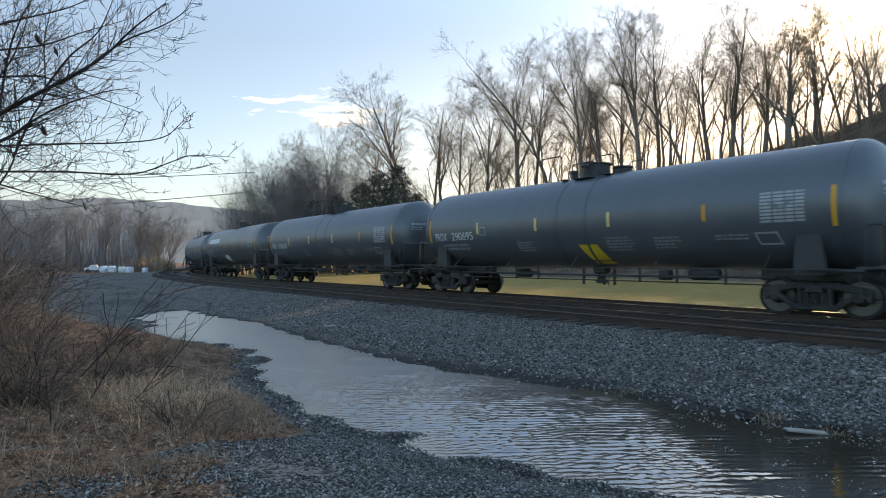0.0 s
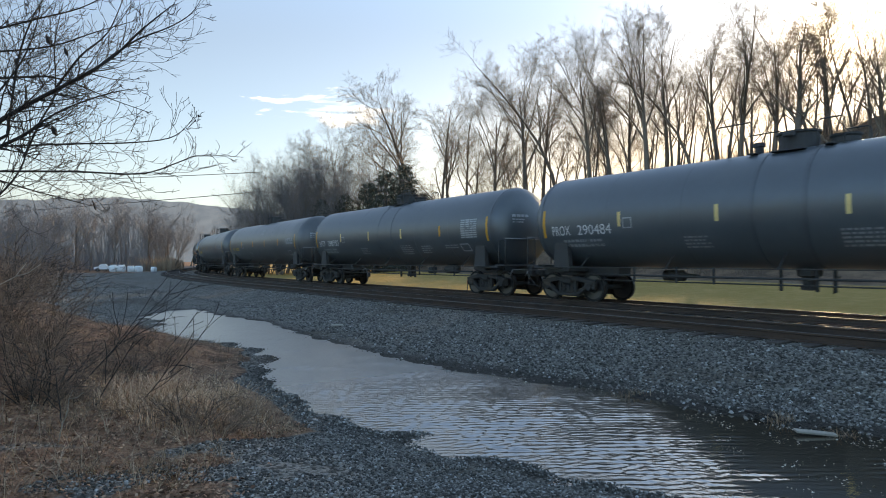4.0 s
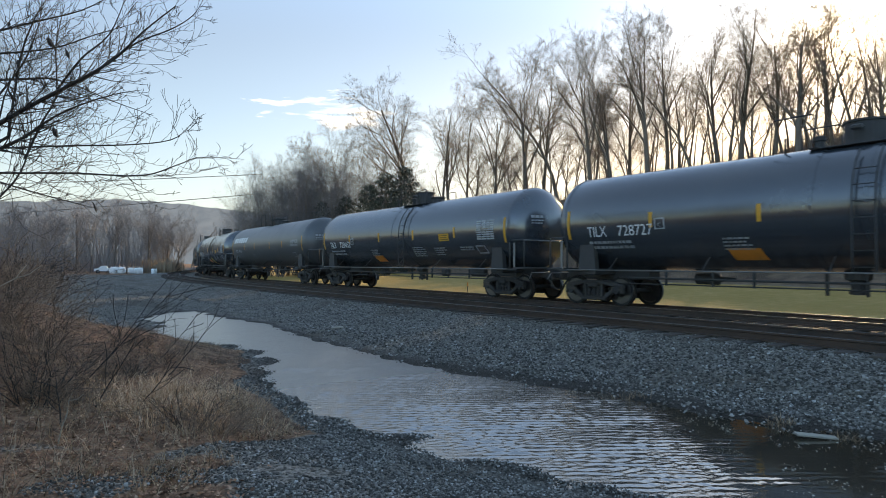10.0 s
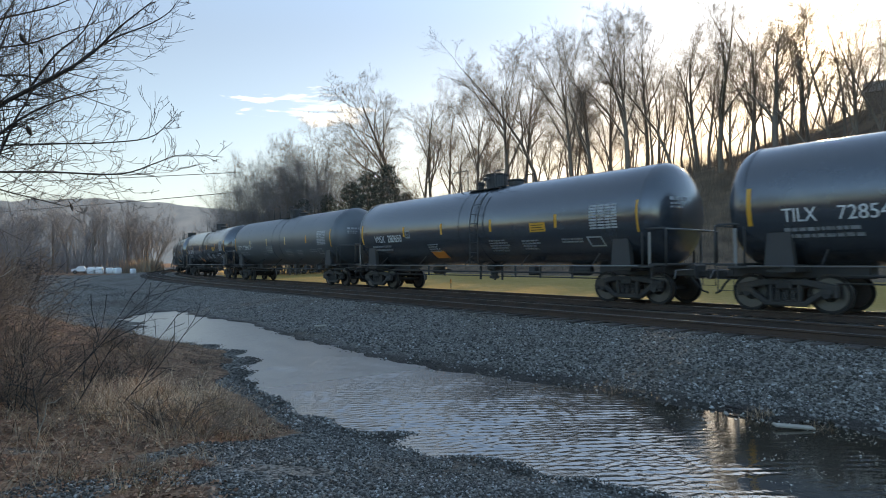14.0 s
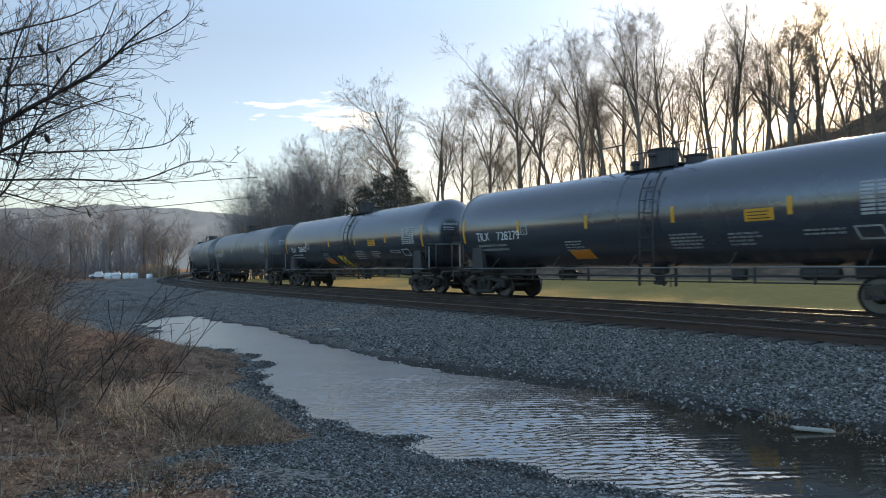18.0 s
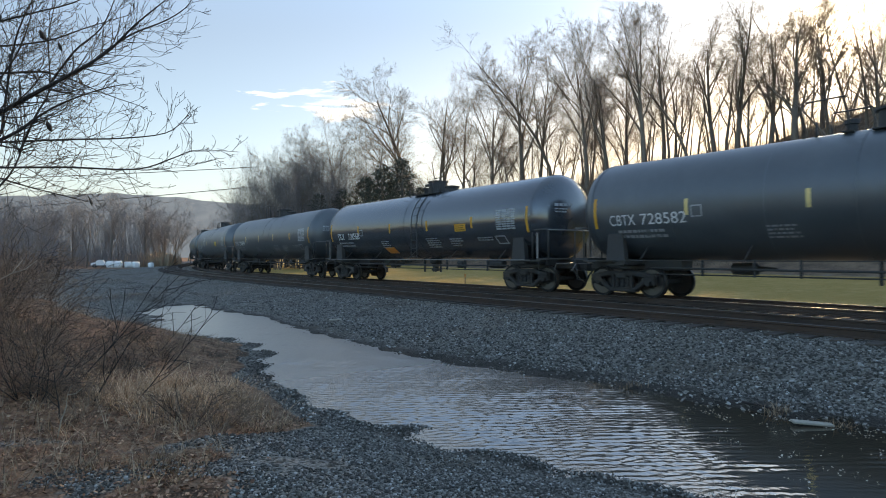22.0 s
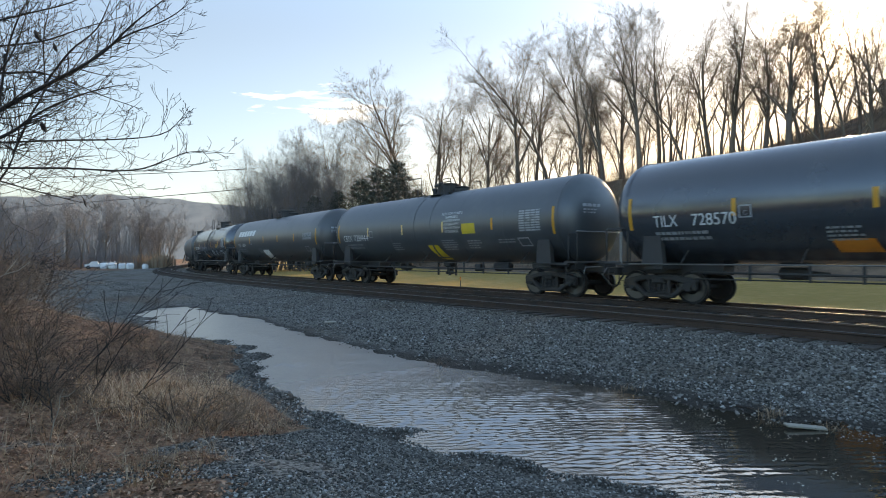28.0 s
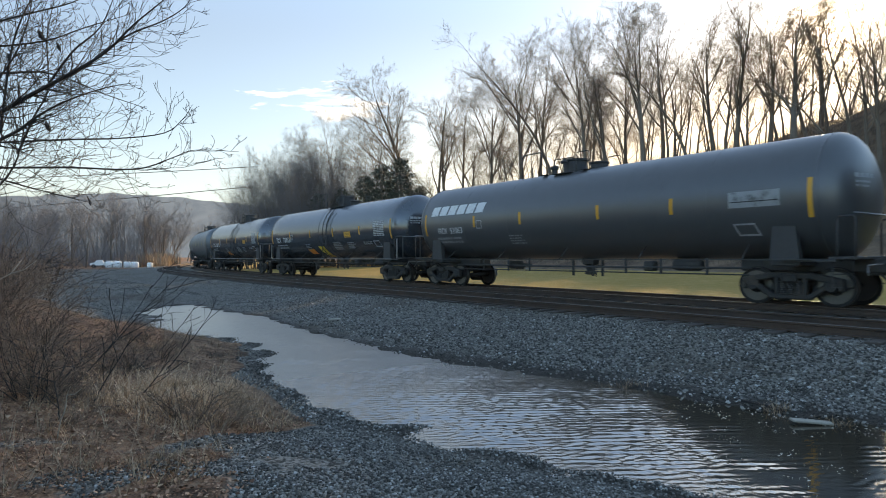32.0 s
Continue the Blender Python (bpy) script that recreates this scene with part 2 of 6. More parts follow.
def ground_material():
    """Gravel, leaf-strewn soil, meadow and woodland floor, told apart by where they lie."""
    m = bpy.data.materials.new("ground")
    m.use_nodes = True
    n = Nodes(m.node_tree)
    at = n.add("ShaderNodeTexCoord").outputs["Object"]
    cells = n.add("ShaderNodeTexVoronoi")
    n.put(cells.inputs["Vector"], at)
    cells.inputs["Scale"].default_value = 34.0
    stone_tone = n.add("ShaderNodeSeparateColor")
    n.put(stone_tone.inputs[0], cells.outputs["Color"])
    tone = n.span(stone_tone.outputs[0], 0.0, 1.0)
    gravel = n.mix(tone, rgb(0.045, 0.042, 0.037), rgb(0.26, 0.24, 0.21))
    gravel = n.mix(n.span(n.noise(at, 0.35, 5.0, 0.6), 0.45, 0.75), gravel, rgb(0.1, 0.08, 0.06))
    soil = n.mix(n.span(n.noise(at, 7.0, 6.0, 0.7), 0.35, 0.65), rgb(0.11, 0.058, 0.037), rgb(0.32, 0.178, 0.108))
    soil = n.mix(n.span(n.noise(at, 1.0, 5.0, 0.65), 0.48, 0.7), soil, rgb(0.06, 0.042, 0.03))
    field = n.mix(n.span(n.noise(at, 0.25, 6.0, 0.65), 0.35, 0.7), rgb(0.37, 0.225, 0.07), rgb(0.47, 0.29, 0.11))
    field = n.mix(n.span(n.noise(at, 1.6, 4.0, 0.7), 0.3, 0.7), field, rgb(0.31, 0.205, 0.06))
    wood = n.mix(n.span(n.noise(at, 0.5, 6.0, 0.7), 0.35, 0.65), rgb(0.1, 0.068, 0.048), rgb(0.22, 0.14, 0.09))
    edge = n.noise(at, 1.6, 6.0, 0.7)

    def zone(name):
        a = n.add("ShaderNodeAttribute")
        a.attribute_name = name
        return n.span(n.math("ADD", a.outputs["Fac"], n.math("MULTIPLY", n.math("SUBTRACT", edge, 0.5), 0.7)), 0.4, 0.6)

    colour = n.mix(zone("soil"), gravel, soil)
    colour = n.mix(zone("field"), colour, field)
    colour = n.mix(zone("wood"), colour, wood)
    damp = n.add("ShaderNodeAttribute")
    damp.attribute_name = "wet"
    wet = damp.outputs["Fac"]
    colour = n.mix(n.math("MULTIPLY", wet, 0.88), colour, rgb(0.014, 0.011, 0.008))
    p = n.add("ShaderNodeBsdfPrincipled")
    n.put(p.inputs["Base Color"], colour)
    n.put(p.inputs["Roughness"], n.math("SUBTRACT", 0.85, n.math("MULTIPLY", wet, 0.2)))
    p.inputs["Specular IOR Level"].default_value = 0.12
    b = n.add("ShaderNodeBump")
    b.inputs["Strength"].default_value = 0.8
    b.inputs["Distance"].default_value = 0.03
    n.put(b.inputs["Height"], n.math("ADD", n.math("MULTIPLY", cells.outputs["Distance"], -0.8), n.noise(at, 30.0, 4.0, 0.6)))
    n.put(p.inputs["Normal"], b.outputs[0])
    n.put(n.add("ShaderNodeOutputMaterial").inputs[0], p.outputs[0])
    return m


def water_material():
    """Shallow rippled rainwater over dark mud."""
    m = bpy.data.materials.new("water")
    m.use_nodes = True
    n = Nodes(m.node_tree)
    at = n.add("ShaderNodeTexCoord").outputs["Object"]
    b = n.add("ShaderNodeBump")
    split = n.add("ShaderNodeSeparateXYZ")
    n.put(split.inputs[0], at)
    lee = n.math("SUBTRACT", split.outputs[0], n.math("MULTIPLY", split.outputs[1], 0.22))
    n.put(b.inputs["Strength"], n.span(lee, 0.9, 1.8, 0.28, 0.05))
    b.inputs["Distance"].default_value = 0.01
    n.put(b.inputs["Height"], n.noise(n.scaled(at, 0.6, 1.6, 1.0), 30.0, 2.0, 0.5, 0.3))
    p = n.add("ShaderNodeBsdfPrincipled")
    p.inputs["Base Color"].default_value = rgb(0.045, 0.033, 0.022)
    n.put(p.inputs["Roughness"], n.span(n.math("SUBTRACT", split.outputs[1], n.math("MULTIPLY", split.outputs[0], 0.6)), 5.5, 11.0, 0.03, 0.28))
    p.inputs["IOR"].default_value = 2.9
    n.put(p.inputs["Normal"], b.outputs[0])
    n.put(n.add("ShaderNodeOutputMaterial").inputs[0], p.outputs[0])
    return m


GROUND, WATER = ground_material(), water_material()

# ---- building helpers ----


def mesh_of(name, verts, faces, material, smooth=False):
    me = bpy.data.meshes.new(name)
    me.from_pydata([tuple(v) for v in verts] if not isinstance(verts, np.ndarray) else verts.tolist(), [], faces)
    me.materials.append(material)
    if smooth:
        me.polygons.foreach_set("use_smooth", [True] * len(me.polygons))
    return me


def child(name, mesh, parent, label="", kind=""):
    ob = new(name, mesh)
    ob.parent = parent
    return tagged(ob, label, "", "", kind)


class Shape:
    """Collects solids as vertices and faces."""

    def __init__(self):
        self.v, self.f = [], []

    def add(self, verts, faces):
        k = len(self.v)
        self.v += [Vector(p) for p in verts]
        self.f += [tuple(i + k for i in f) for f in faces]
        return self

    def box(self, c, s, cut=0.0, turn=None):
        """A box about c with chamfered edges."""
        hx, hy, hz = s[0] / 2, s[1] / 2, s[2] / 2
        cut = min(cut or 0.08 * min(s), 0.45 * min(s))
        pts, ids = [], {}
        for sx in (-1, 1):
            for sy in (-1, 1):
                for sz in (-1, 1):
                    for k in range(3):
                        p = [sx * hx, sy * hy, sz * hz]
                        for j in range(3):
                            if j != k:
                                p[j] -= (sx, sy, sz)[j] * cut
                        ids[sx, sy, sz, k] = len(pts)
                        pts.append(Vector(p))
        faces = []
        for k in range(3):
            a, b = [j for j in range(3) if j != k]
            for s1 in (-1, 1):
                ring = []
                for sa, sb in ((-1, -1), (1, -1), (1, 1), (-1, 1)):
                    key = [0, 0, 0]
                    key[k], key[a], key[b] = s1, sa, sb
                    ring.append(ids[(*key, k)])
                faces.append(ring if (s1 > 0) == (k != 1) else ring[::-1])
            for sa in (-1, 1):
                for sb in (-1, 1):
                    ends = []
                    for s1 in (-1, 1):
                        key = [0, 0, 0]
                        key[k], key[a], key[b] = s1, sa, sb
                        ends.append((ids[(*key, a)], ids[(*key, b)]))
                    faces.append([ends[0][0], ends[1][0], ends[1][1], ends[0][1]])
        for sx in (-1, 1):
            for sy in (-1, 1):
                for sz in (-1, 1):
                    faces.append([ids[sx, sy, sz, k] for k in range(3)])
        m = Matrix.Translation(c) @ (turn.to_4x4() if turn else Matrix())
        return self.add([m @ p for p in pts], faces)

    def tube(self, path, r, sides=6, closed_ends=True):
        """A round bar along a path; r may be one radius or one for each point."""
        path = [Vector(p) for p in path]
        rr = r if isinstance(r, (list, tuple)) else [r] * len(path)
        verts, faces = [], []
        for i, p in enumerate(path):
            d = (path[min(i + 1, len(path) - 1)] - path[max(i - 1, 0)]).normalized()
            up = Vector((0, 0, 1)) if abs(d.z) < 0.9 else Vector((1, 0, 0))
            a = d.cross(up).normalized()
            b = d.cross(a)
            for k in range(sides):
                w = 2 * math.pi * k / sides
                verts.append(p + (a * math.cos(w) + b * math.sin(w)) * rr[i])
        for i in range(len(path) - 1):
            for k in range(sides):
                j = (k + 1) % sides
                faces.append((i * sides + k, i * sides + j, (i + 1) * sides + j, (i + 1) * sides + k))
        if closed_ends:
            faces += [tuple(range(sides))[::-1], tuple((len(path) - 1) * sides + k for k in range(sides))]
        return self.add(verts, faces)

    def turned(self, profile, axis, centre, sides=24):
        """A solid of revolution: profile of (place along the axis, radius)."""
        verts, faces = [], []
        for h, r in profile:
            for k in range(sides):
                w = 2 * math.pi * k / sides
                a, b = r * math.cos(w), r * math.sin(w)
                p = {"x": (h, a, b), "y": (b, h, a), "z": (a, b, h)}[axis]
                verts.append(Vector(centre) + Vector(p))
        for i in range(len(profile) - 1):
            for k in range(sides):
                j = (k + 1) % sides
                faces.append((i * sides + k, i * sides + j, (i + 1) * sides + j, (i + 1) * sides + k))
        faces += [tuple(range(sides))[::-1], tuple((len(profile) - 1) * sides + k for k in range(sides))]
        return self.add(verts, faces)

    def slab(self, outline, y0, y1):
        """An outline in x and z, given thickness along y."""
        k = len(outline)
        verts = [(x, y0, z) for x, z in outline] + [(x, y1, z) for x, z in outline]
        faces = [tuple(range(k)), tuple(range(k, 2 * k))[::-1]]
        faces += [(i, i + k, (i + 1) % k + k, (i + 1) % k) for i in range(k)]
        return self.add(verts, faces)

    def mesh(self, name, material, smooth=False):
        return mesh_of(name, self.v, self.f, material, smooth)


# ---- the line: its plan ----
# Stations run from the point nearest to the camera away along the line; offsets are positive towards the camera.
STEP = 1.0
GAP = 3.83      # between the two track centres
_k = []
for _i in range(-540, 800):
    _s = _i * STEP
    _c = 0.00541 * 0.5 * (1 + (_s - 36.5) / math.sqrt((_s - 36.5) ** 2 + 100))
    _c *= 1 - min(1, max(0, (_s - 82) / 26))
    _k.append(_c)
LINE = np.zeros((len(_k), 3))
_h0 = 0.63856
for _direction in (1, -1):
    _x, _y, _a = 16.496 * math.cos(_h0), 16.496 * math.sin(_h0), _h0
    _i = 540
    while 0 <= _i < len(_k):
        LINE[_i] = _x, _y, _a
        _m = _a - _k[_i] * STEP * 0.5 * _direction
        _x -= math.sin(_m) * STEP * _direction
        _y += math.cos(_m) * STEP * _direction
        _a -= _k[_i] * STEP * _direction
        _i += _direction


def on_line(s, offset=0.0, z=0.0):
    """A place on the line."""
    t = min(max(s / STEP + 540, 0), len(LINE) - 1.001)
    i = int(t)
    w = t - i
    x, y, a = LINE[i] * (1 - w) + LINE[i + 1] * w
    return Vector((x - offset * math.cos(a), y - offset * math.sin(a), z))


def heading(s):
    i = int(min(max(s / STEP + 540, 0), len(LINE) - 2))
    return LINE[i, 2]


def offsets(x, y):
    """For arrays of places: the signed distance from the line (positive towards the camera) and the station."""
    best = np.full(x.shape, 1e18)
    off, sta = np.zeros(x.shape), np.zeros(x.shape)
    pick = list(range(440, 700, 2)) + list(range(0, 440, 20)) + list(range(700, len(LINE), 20))
    for i in pick:
        px, py, a = LINE[i]
        dx, dy = x - px, y - py
        along = -dx * math.sin(a) + dy * math.cos(a)
        d2 = dx * dx + dy * dy
        closer = d2 < best
        best = np.where(closer, d2, best)
        off = np.where(closer, -(dx * math.cos(a) + dy * math.sin(a)), off)
        sta = np.where(closer, (i - 540) * STEP + along, sta)
    return off, sta


# ---- ground ----
WATER_Z = -0.60
FAR_SHORE = ((-10.3, 22.9), (-9.6, 23.6), (-7.7, 21.1), (-5.3, 18.6), (-3.9, 16.1), (-2.4, 13.9), (-1.2, 12.2), (-0.2, 10.9),
             (0.7, 10.0), (1.5, 9.4), (2.3, 8.9), (2.9, 8.2), (3.4, 7.5), (3.9, 7.0), (4.4, 6.6), (5.2, 6.0), (7.0, 4.6))
NEAR_SHORE = ((5.0, 2.6), (3.0, 3.9), (1.7, 4.85), (1.3, 5.15), (0.5, 5.65), (-0.5, 6.5), (-1.1, 7.05), (-1.6, 7.55), (-2.1, 8.4),
              (-2.65, 9.4), (-3.05, 10.6), (-3.15, 11.6), (-3.85, 12.9), (-4.75, 13.8), (-6.3, 14.7), (-8.0, 16.2), (-8.1, 17.6),
              (-8.7, 19.0), (-10.0, 20.3))
SHORE = np.array(FAR_SHORE + NEAR_SHORE)


def wave(x, y, size, seed):
    """Smooth random relief between -1 and 1 for arrays of places."""
    rng = np.random.RandomState(seed)
    total = np.zeros(x.shape)
    for k in range(7):
        a, ph = rng.uniform(0, 2 * math.pi), rng.uniform(0, 2 * math.pi)
        f = 2 * math.pi / (size * rng.uniform(0.6, 1.5))
        total += np.sin((x * math.cos(a) + y * math.sin(a)) * f + ph)
    return total / 3.5


def step(x, lo, hi):
    t = np.clip((x - lo) / (hi - lo), 0, 1)
    return t * t * (3 - 2 * t)


def shore_distance(x, y):
    """Distance from the puddle's edge, negative in the water."""
    best = np.full(x.shape, 1e9)
    inside = np.zeros(x.shape, bool)
    k = len(SHORE)
    for i in range(k):
        ax, ay = SHORE[i]
        bx, by = SHORE[(i + 1) % k]
        dx, dy = bx - ax, by - ay
        t = np.clip(((x - ax) * dx + (y - ay) * dy) / (dx * dx + dy * dy), 0, 1)
        best = np.minimum(best, np.hypot(x - ax - t * dx, y - ay - t * dy))
        if ay != by:
            inside ^= ((ay > y) != (by > y)) & (x < ax + (y - ay) / (by - ay) * dx)
    return np.where(inside, -best, best)


def relief(x, y):
    """Height of the ground, and the shares of soil, meadow, woodland and wet margin."""
    x, y = np.asarray(x, float), np.asarray(y, float)
    o, s = offsets(x, y)
    d = shore_distance(x, y)
    r = np.hypot(x, y)
    # camera side: ballast shoulder, gravel bank, yard; the overgrown bank to the west
    bank = -0.205 - 0.295 * step(o, 5.2, 8.6)
    ragged = wave(x, y, 1.6, 5) * 0.18
    overgrown = step(-x - 0.85 - np.maximum(0, 6.3 - y) * 0.7 + ragged, 0.0, 0.6) * (1 - step(y + 0.45 * x + ragged * 4, 10.5, 12.5)) * step(y + ragged * 2, 4.3, 5.3)
    yard = -0.24 + 0.55 * overgrown * step(-x, 2.0, 9.0) * step(d, 0.2, 4.0) + wave(x, y, 7.0, 3) * 0.04
    plain = bank + (yard - bank) * step(o, 8.0, 10.5)
    plain = plain + (np.clip(-0.25 + wave(x, y, 60.0, 9) * 0.4, -0.6, 0.4) - plain) * step(r, 60, 140)
    near = WATER_Z + (plain - WATER_Z) * step(d, -0.05, 2.2) + 0.008 * wave(x, y, 0.7, 4)
    near = np.where(d < 0.1, WATER_Z + d * 0.16 + 0.007 * wave(x, y, 0.7, 4), np.maximum(near, WATER_Z + 0.012 + 0.008 * wave(x, y, 0.7, 4)))
    # far side: ditch, meadow, wooded slope
    share = 0.1 + 0.9 * step(x, -35, 25)
    hill = 14.3 * step(-o, 26, 66) * share + 4.0 * step(x, 43, 52) * step(-o, 40, 66)
    meadow = -0.75 + 0.7 * step(-o, 6, 40) + wave(x, y, 14.0, 6) * 0.06
    far = -0.24 + (meadow + hill + wave(x, y, 9.0, 7) * 0.5 * step(-o, 26, 45) + 0.24) * step(-o, 1.9, 4.6)
    z = np.where(o > 0, near, far)
    z = np.where((o > -2.0) & (o < 5.3) & (r < 700), -0.205 + 0.01 * wave(x, y, 0.6, 8), z)
    z = z + 0.02 * wave(x, y, 1.1, 2) * (np.abs(o) > 5.4)
    soil = overgrown * step(d + ragged, 0.25, 0.6) + step(r, 70, 110) * (o > 8) + 0.5 * step(-y, 0, 2.0)
    soil = np.maximum(soil, (0.68 + 0.34 * wave(x, y, 0.8, 23)) * step(-x, 0.2, 2.2) * (1 - step(y, 4.6, 5.2)))
    soil = np.maximum(soil, step(-x, 9.5, 13.0) * (1 - step(y, 17, 21)))
    field = step(-o, 4.2, 5.4) * (1 - step(-o, 24, 32))
    wood = step(-o, 24, 32)
    wet = np.where(o > 0, 1 - step(d - 0.4 * step(x, -2.0, 1.0) * (o < 11), 0.0, 0.45), 0.0)
    return z, np.clip(soil, 0, 1), field, wood, wet


def stretch(lo, hi, gap, limit, growth):
    a = list(np.arange(lo, hi + 1e-6, gap))
    g = gap
    while a[-1] < limit:
        g *= growth
        a.append(a[-1] + g)
    g = gap
    front = [a[0]]
    while front[-1] > -limit:
        g *= growth
        front.append(front[-1] - g)
    return np.array(front[:0:-1] + a)


gx, gy = stretch(-13.0, 14.0, 0.16, 2600, 1.09), stretch(2.5, 25.0, 0.16, 2600, 1.09)
GX, GY = np.meshgrid(gx, gy)
GZ, SOIL, FIELD, WOOD, WET = relief(GX, GY)
idx = np.arange(GX.size).reshape(GX.shape)
quads = np.stack([idx[:-1, :-1], idx[:-1, 1:], idx[1:, 1:], idx[1:, :-1]], -1).reshape(-1, 4)
me = mesh_of("ground", np.stack([GX.ravel(), GY.ravel(), GZ.ravel()], -1), quads.tolist(), GROUND, True)
for key, values in (("soil", SOIL), ("field", FIELD), ("wood", WOOD), ("wet", WET)):
    me.attributes.new(key, "FLOAT", "POINT").data.foreach_set("value", values.ravel().astype(np.float32))
tagged(new("ground", me), "gravel yard, overgrown bank, meadow and wooded slope", "ground", "", "structure")

# the puddle: small wind ripples, dying out in the lee of the bank
wr, wa = np.meshgrid(np.exp(np.arange(math.log(3.4), math.log(27.0), 0.0025)), np.arange(-0.62, 1.0, 0.005), indexing="ij")
wx, wy = wr * np.sin(wa), wr * np.cos(wa)
wz = np.zeros(wx.shape)
rip = np.random.RandomState(12)
for k in range(18):
    length = 0.062 * 2.2 ** rip.uniform(0, 1)
    a, ph = rip.normal(1.75, 0.36), rip.uniform(0, 2 * math.pi)
    wz += 0.0135 * length * np.sin((wx * math.cos(a) + wy * math.sin(a)) * 2 * math.pi / length + ph)
wz *= 0.5 + 0.6 * (1 - step(np.hypot(wx, wy), 5.5, 9.5))
wz *= np.clip(0.9 + 0.25 * wave(wx, wy, 2.4, 31), 0.5, 1.3) * (1 - 0.2 * step(wx - 0.22 * wy, 0.0, 1.2)) * (1 - np.clip(0.88 - 0.4 * wave(wx, wy, 0.8, 35), 0.45, 0.95) * step(wx - 0.22 * wy + 0.3 * wave(wx, wy, 0.9, 33), 0.9, 1.8))
shore = shore_distance(wx, wy)
wz *= step(-shore, -0.1, 0.5) * 0.8 + 0.2
widx = np.arange(wx.size).reshape(wx.shape)
wq = np.stack([widx[:-1, :-1], widx[:-1, 1:], widx[1:, 1:], widx[1:, :-1]], -1).reshape(-1, 4)
wq = wq[(shore.ravel()[wq] < 0.6).any(axis=1)]
used_at = np.unique(wq)
back = np.zeros(wx.size, int)
back[used_at] = np.arange(len(used_at))
tagged(new("water", mesh_of("water", np.stack([wx.ravel(), wy.ravel(), WATER_Z + wz.ravel()], -1)[used_at], back[wq].tolist(), WATER, True)),
       "long rippled puddle of rainwater beside the ballast", "water", "", "structure")


def ground_z(x, y):
    return float(relief(np.array([x]), np.array([y]))[0][0])

# ---- the two tracks ----


def sweep(offset, profile, s0, s1, gap):
    """A profile (sideways, z) carried along the line."""
    stations = np.arange(s0, s1 + 0.1, gap)
    verts, faces, k = [], [], len(profile)
    for s in stations:
        for a, z in profile:
            verts.append(on_line(s, offset + a, z))
    for i in range(len(stations) - 1):
        for j in range(k):
            jj = (j + 1) % k
            faces.append((i * k + j, i * k + jj, (i + 1) * k + jj, (i + 1) * k + j))
    return verts, faces


RAIL = ((-0.07, -0.172), (0.07, -0.172), (0.07, -0.155), (0.012, -0.14), (0.01, -0.05), (0.036, -0.036), (0.036, -0.006), (0.028, -0.002),
        (-0.028, -0.002), (-0.036, -0.006), (-0.036, -0.036), (-0.01, -0.05), (-0.012, -0.14), (-0.07, -0.155))
HEAD = ((-0.027, -0.003), (0.027, -0.003), (0.025, 0.0), (-0.025, 0.0))


def build_track(offset, label):
    track = tagged(new("railway_track"), label, "railway track", "tracks of the line", "structure")
    for side in (-0.753, 0.753):
        rail = child("rail", mesh_of("rail", *sweep(offset + side, RAIL, -500, 700, 4.0), RAIL_SIDE), track)
        child("rail_head", mesh_of("rail_head", *sweep(offset + side, HEAD, -500, 700, 4.0), RAIL_TOP), rail, "polished running surface")
    return track


near_track = build_track(GAP, "empty near track, worn rails on wooden ties")
train_track = build_track(0.0, "far track under the train, shining rails")

# ---- tank cars ----
R, ZC = 1.546, 2.657    # radius of the tank and height of its axis
HALF = 7.72             # half length of the straight shell
TRUCK = 6.95            # bogie centres


def tank_shell(material):
    profile = []
    for i in range(9):
        w = i / 8 * math.pi / 2
        profile.append((-HALF - 0.72 * math.cos(w), max(R * math.sin(w), 0.02)))
    for i in range(1, 12):
        profile.append((-HALF + 2 * HALF * i / 12, R))
    profile += [(-x, r) for x, r in reversed(profile[:9])]
    return Shape().turned(profile, "x", (0, 0, ZC), 56).mesh("tank", material, True)


def ring(x, width, proud, material, name):
    return Shape().turned([(x - width / 2, R - 0.01), (x - width / 2, R + proud), (x + width / 2, R + proud), (x + width / 2, R - 0.01)],
                          "x", (0, 0, ZC), 56).mesh(name, material)


def on_tank(x, z, proud=0.005):
    """A place on the camera's side of the tank at that height."""
    w = math.asin(max(-1, min(1, (z - ZC) / R)))
    return Vector((x, -(R + proud) * math.cos(w), ZC + (R + proud) * math.sin(w)))


def decal(shape, x0, x1, z0, z1, slant=0.0, proud=0.005, cells=4):
    """A thin sheet on the shell; slant moves its foot forward."""
    cells = max(1, cells)
    verts = []
    for i in range(cells + 1):
        z = z1 + (z0 - z1) * i / cells
        sh = slant * i / cells
        verts += [on_tank(x0 + sh, z, proud), on_tank(x1 + sh, z, proud)]
    shape.add(verts, [(2 * i, 2 * i + 1, 2 * i + 3, 2 * i + 2) for i in range(cells)])
    return shape


WHEEL_PROFILE = [(-0.05, 0.10), (-0.05, 0.16), (-0.005, 0.2), (0.0, 0.36), (-0.03, 0.385), (-0.03, 0.455), (0.07, 0.46), (0.08, 0.487),
                 (0.1, 0.487), (0.105, 0.40), (0.05, 0.37), (0.045, 0.2), (0.06, 0.16), (0.06, 0.1)]
wheel_mesh = Shape().turned(WHEEL_PROFILE, "y", (0, 0, 0), 28).mesh("wheel", WHEEL, False)
wheel_mesh_far = Shape().turned([(-a, r) for a, r in reversed(WHEEL_PROFILE)], "y", (0, 0, 0), 28).mesh("wheel", WHEEL, False)
tread_mesh = Shape().turned([(-0.028, 0.45), (-0.028, 0.4575), (0.07, 0.4622), (0.07, 0.45)], "y", (0, 0, 0), 28).mesh("tread", TREAD)
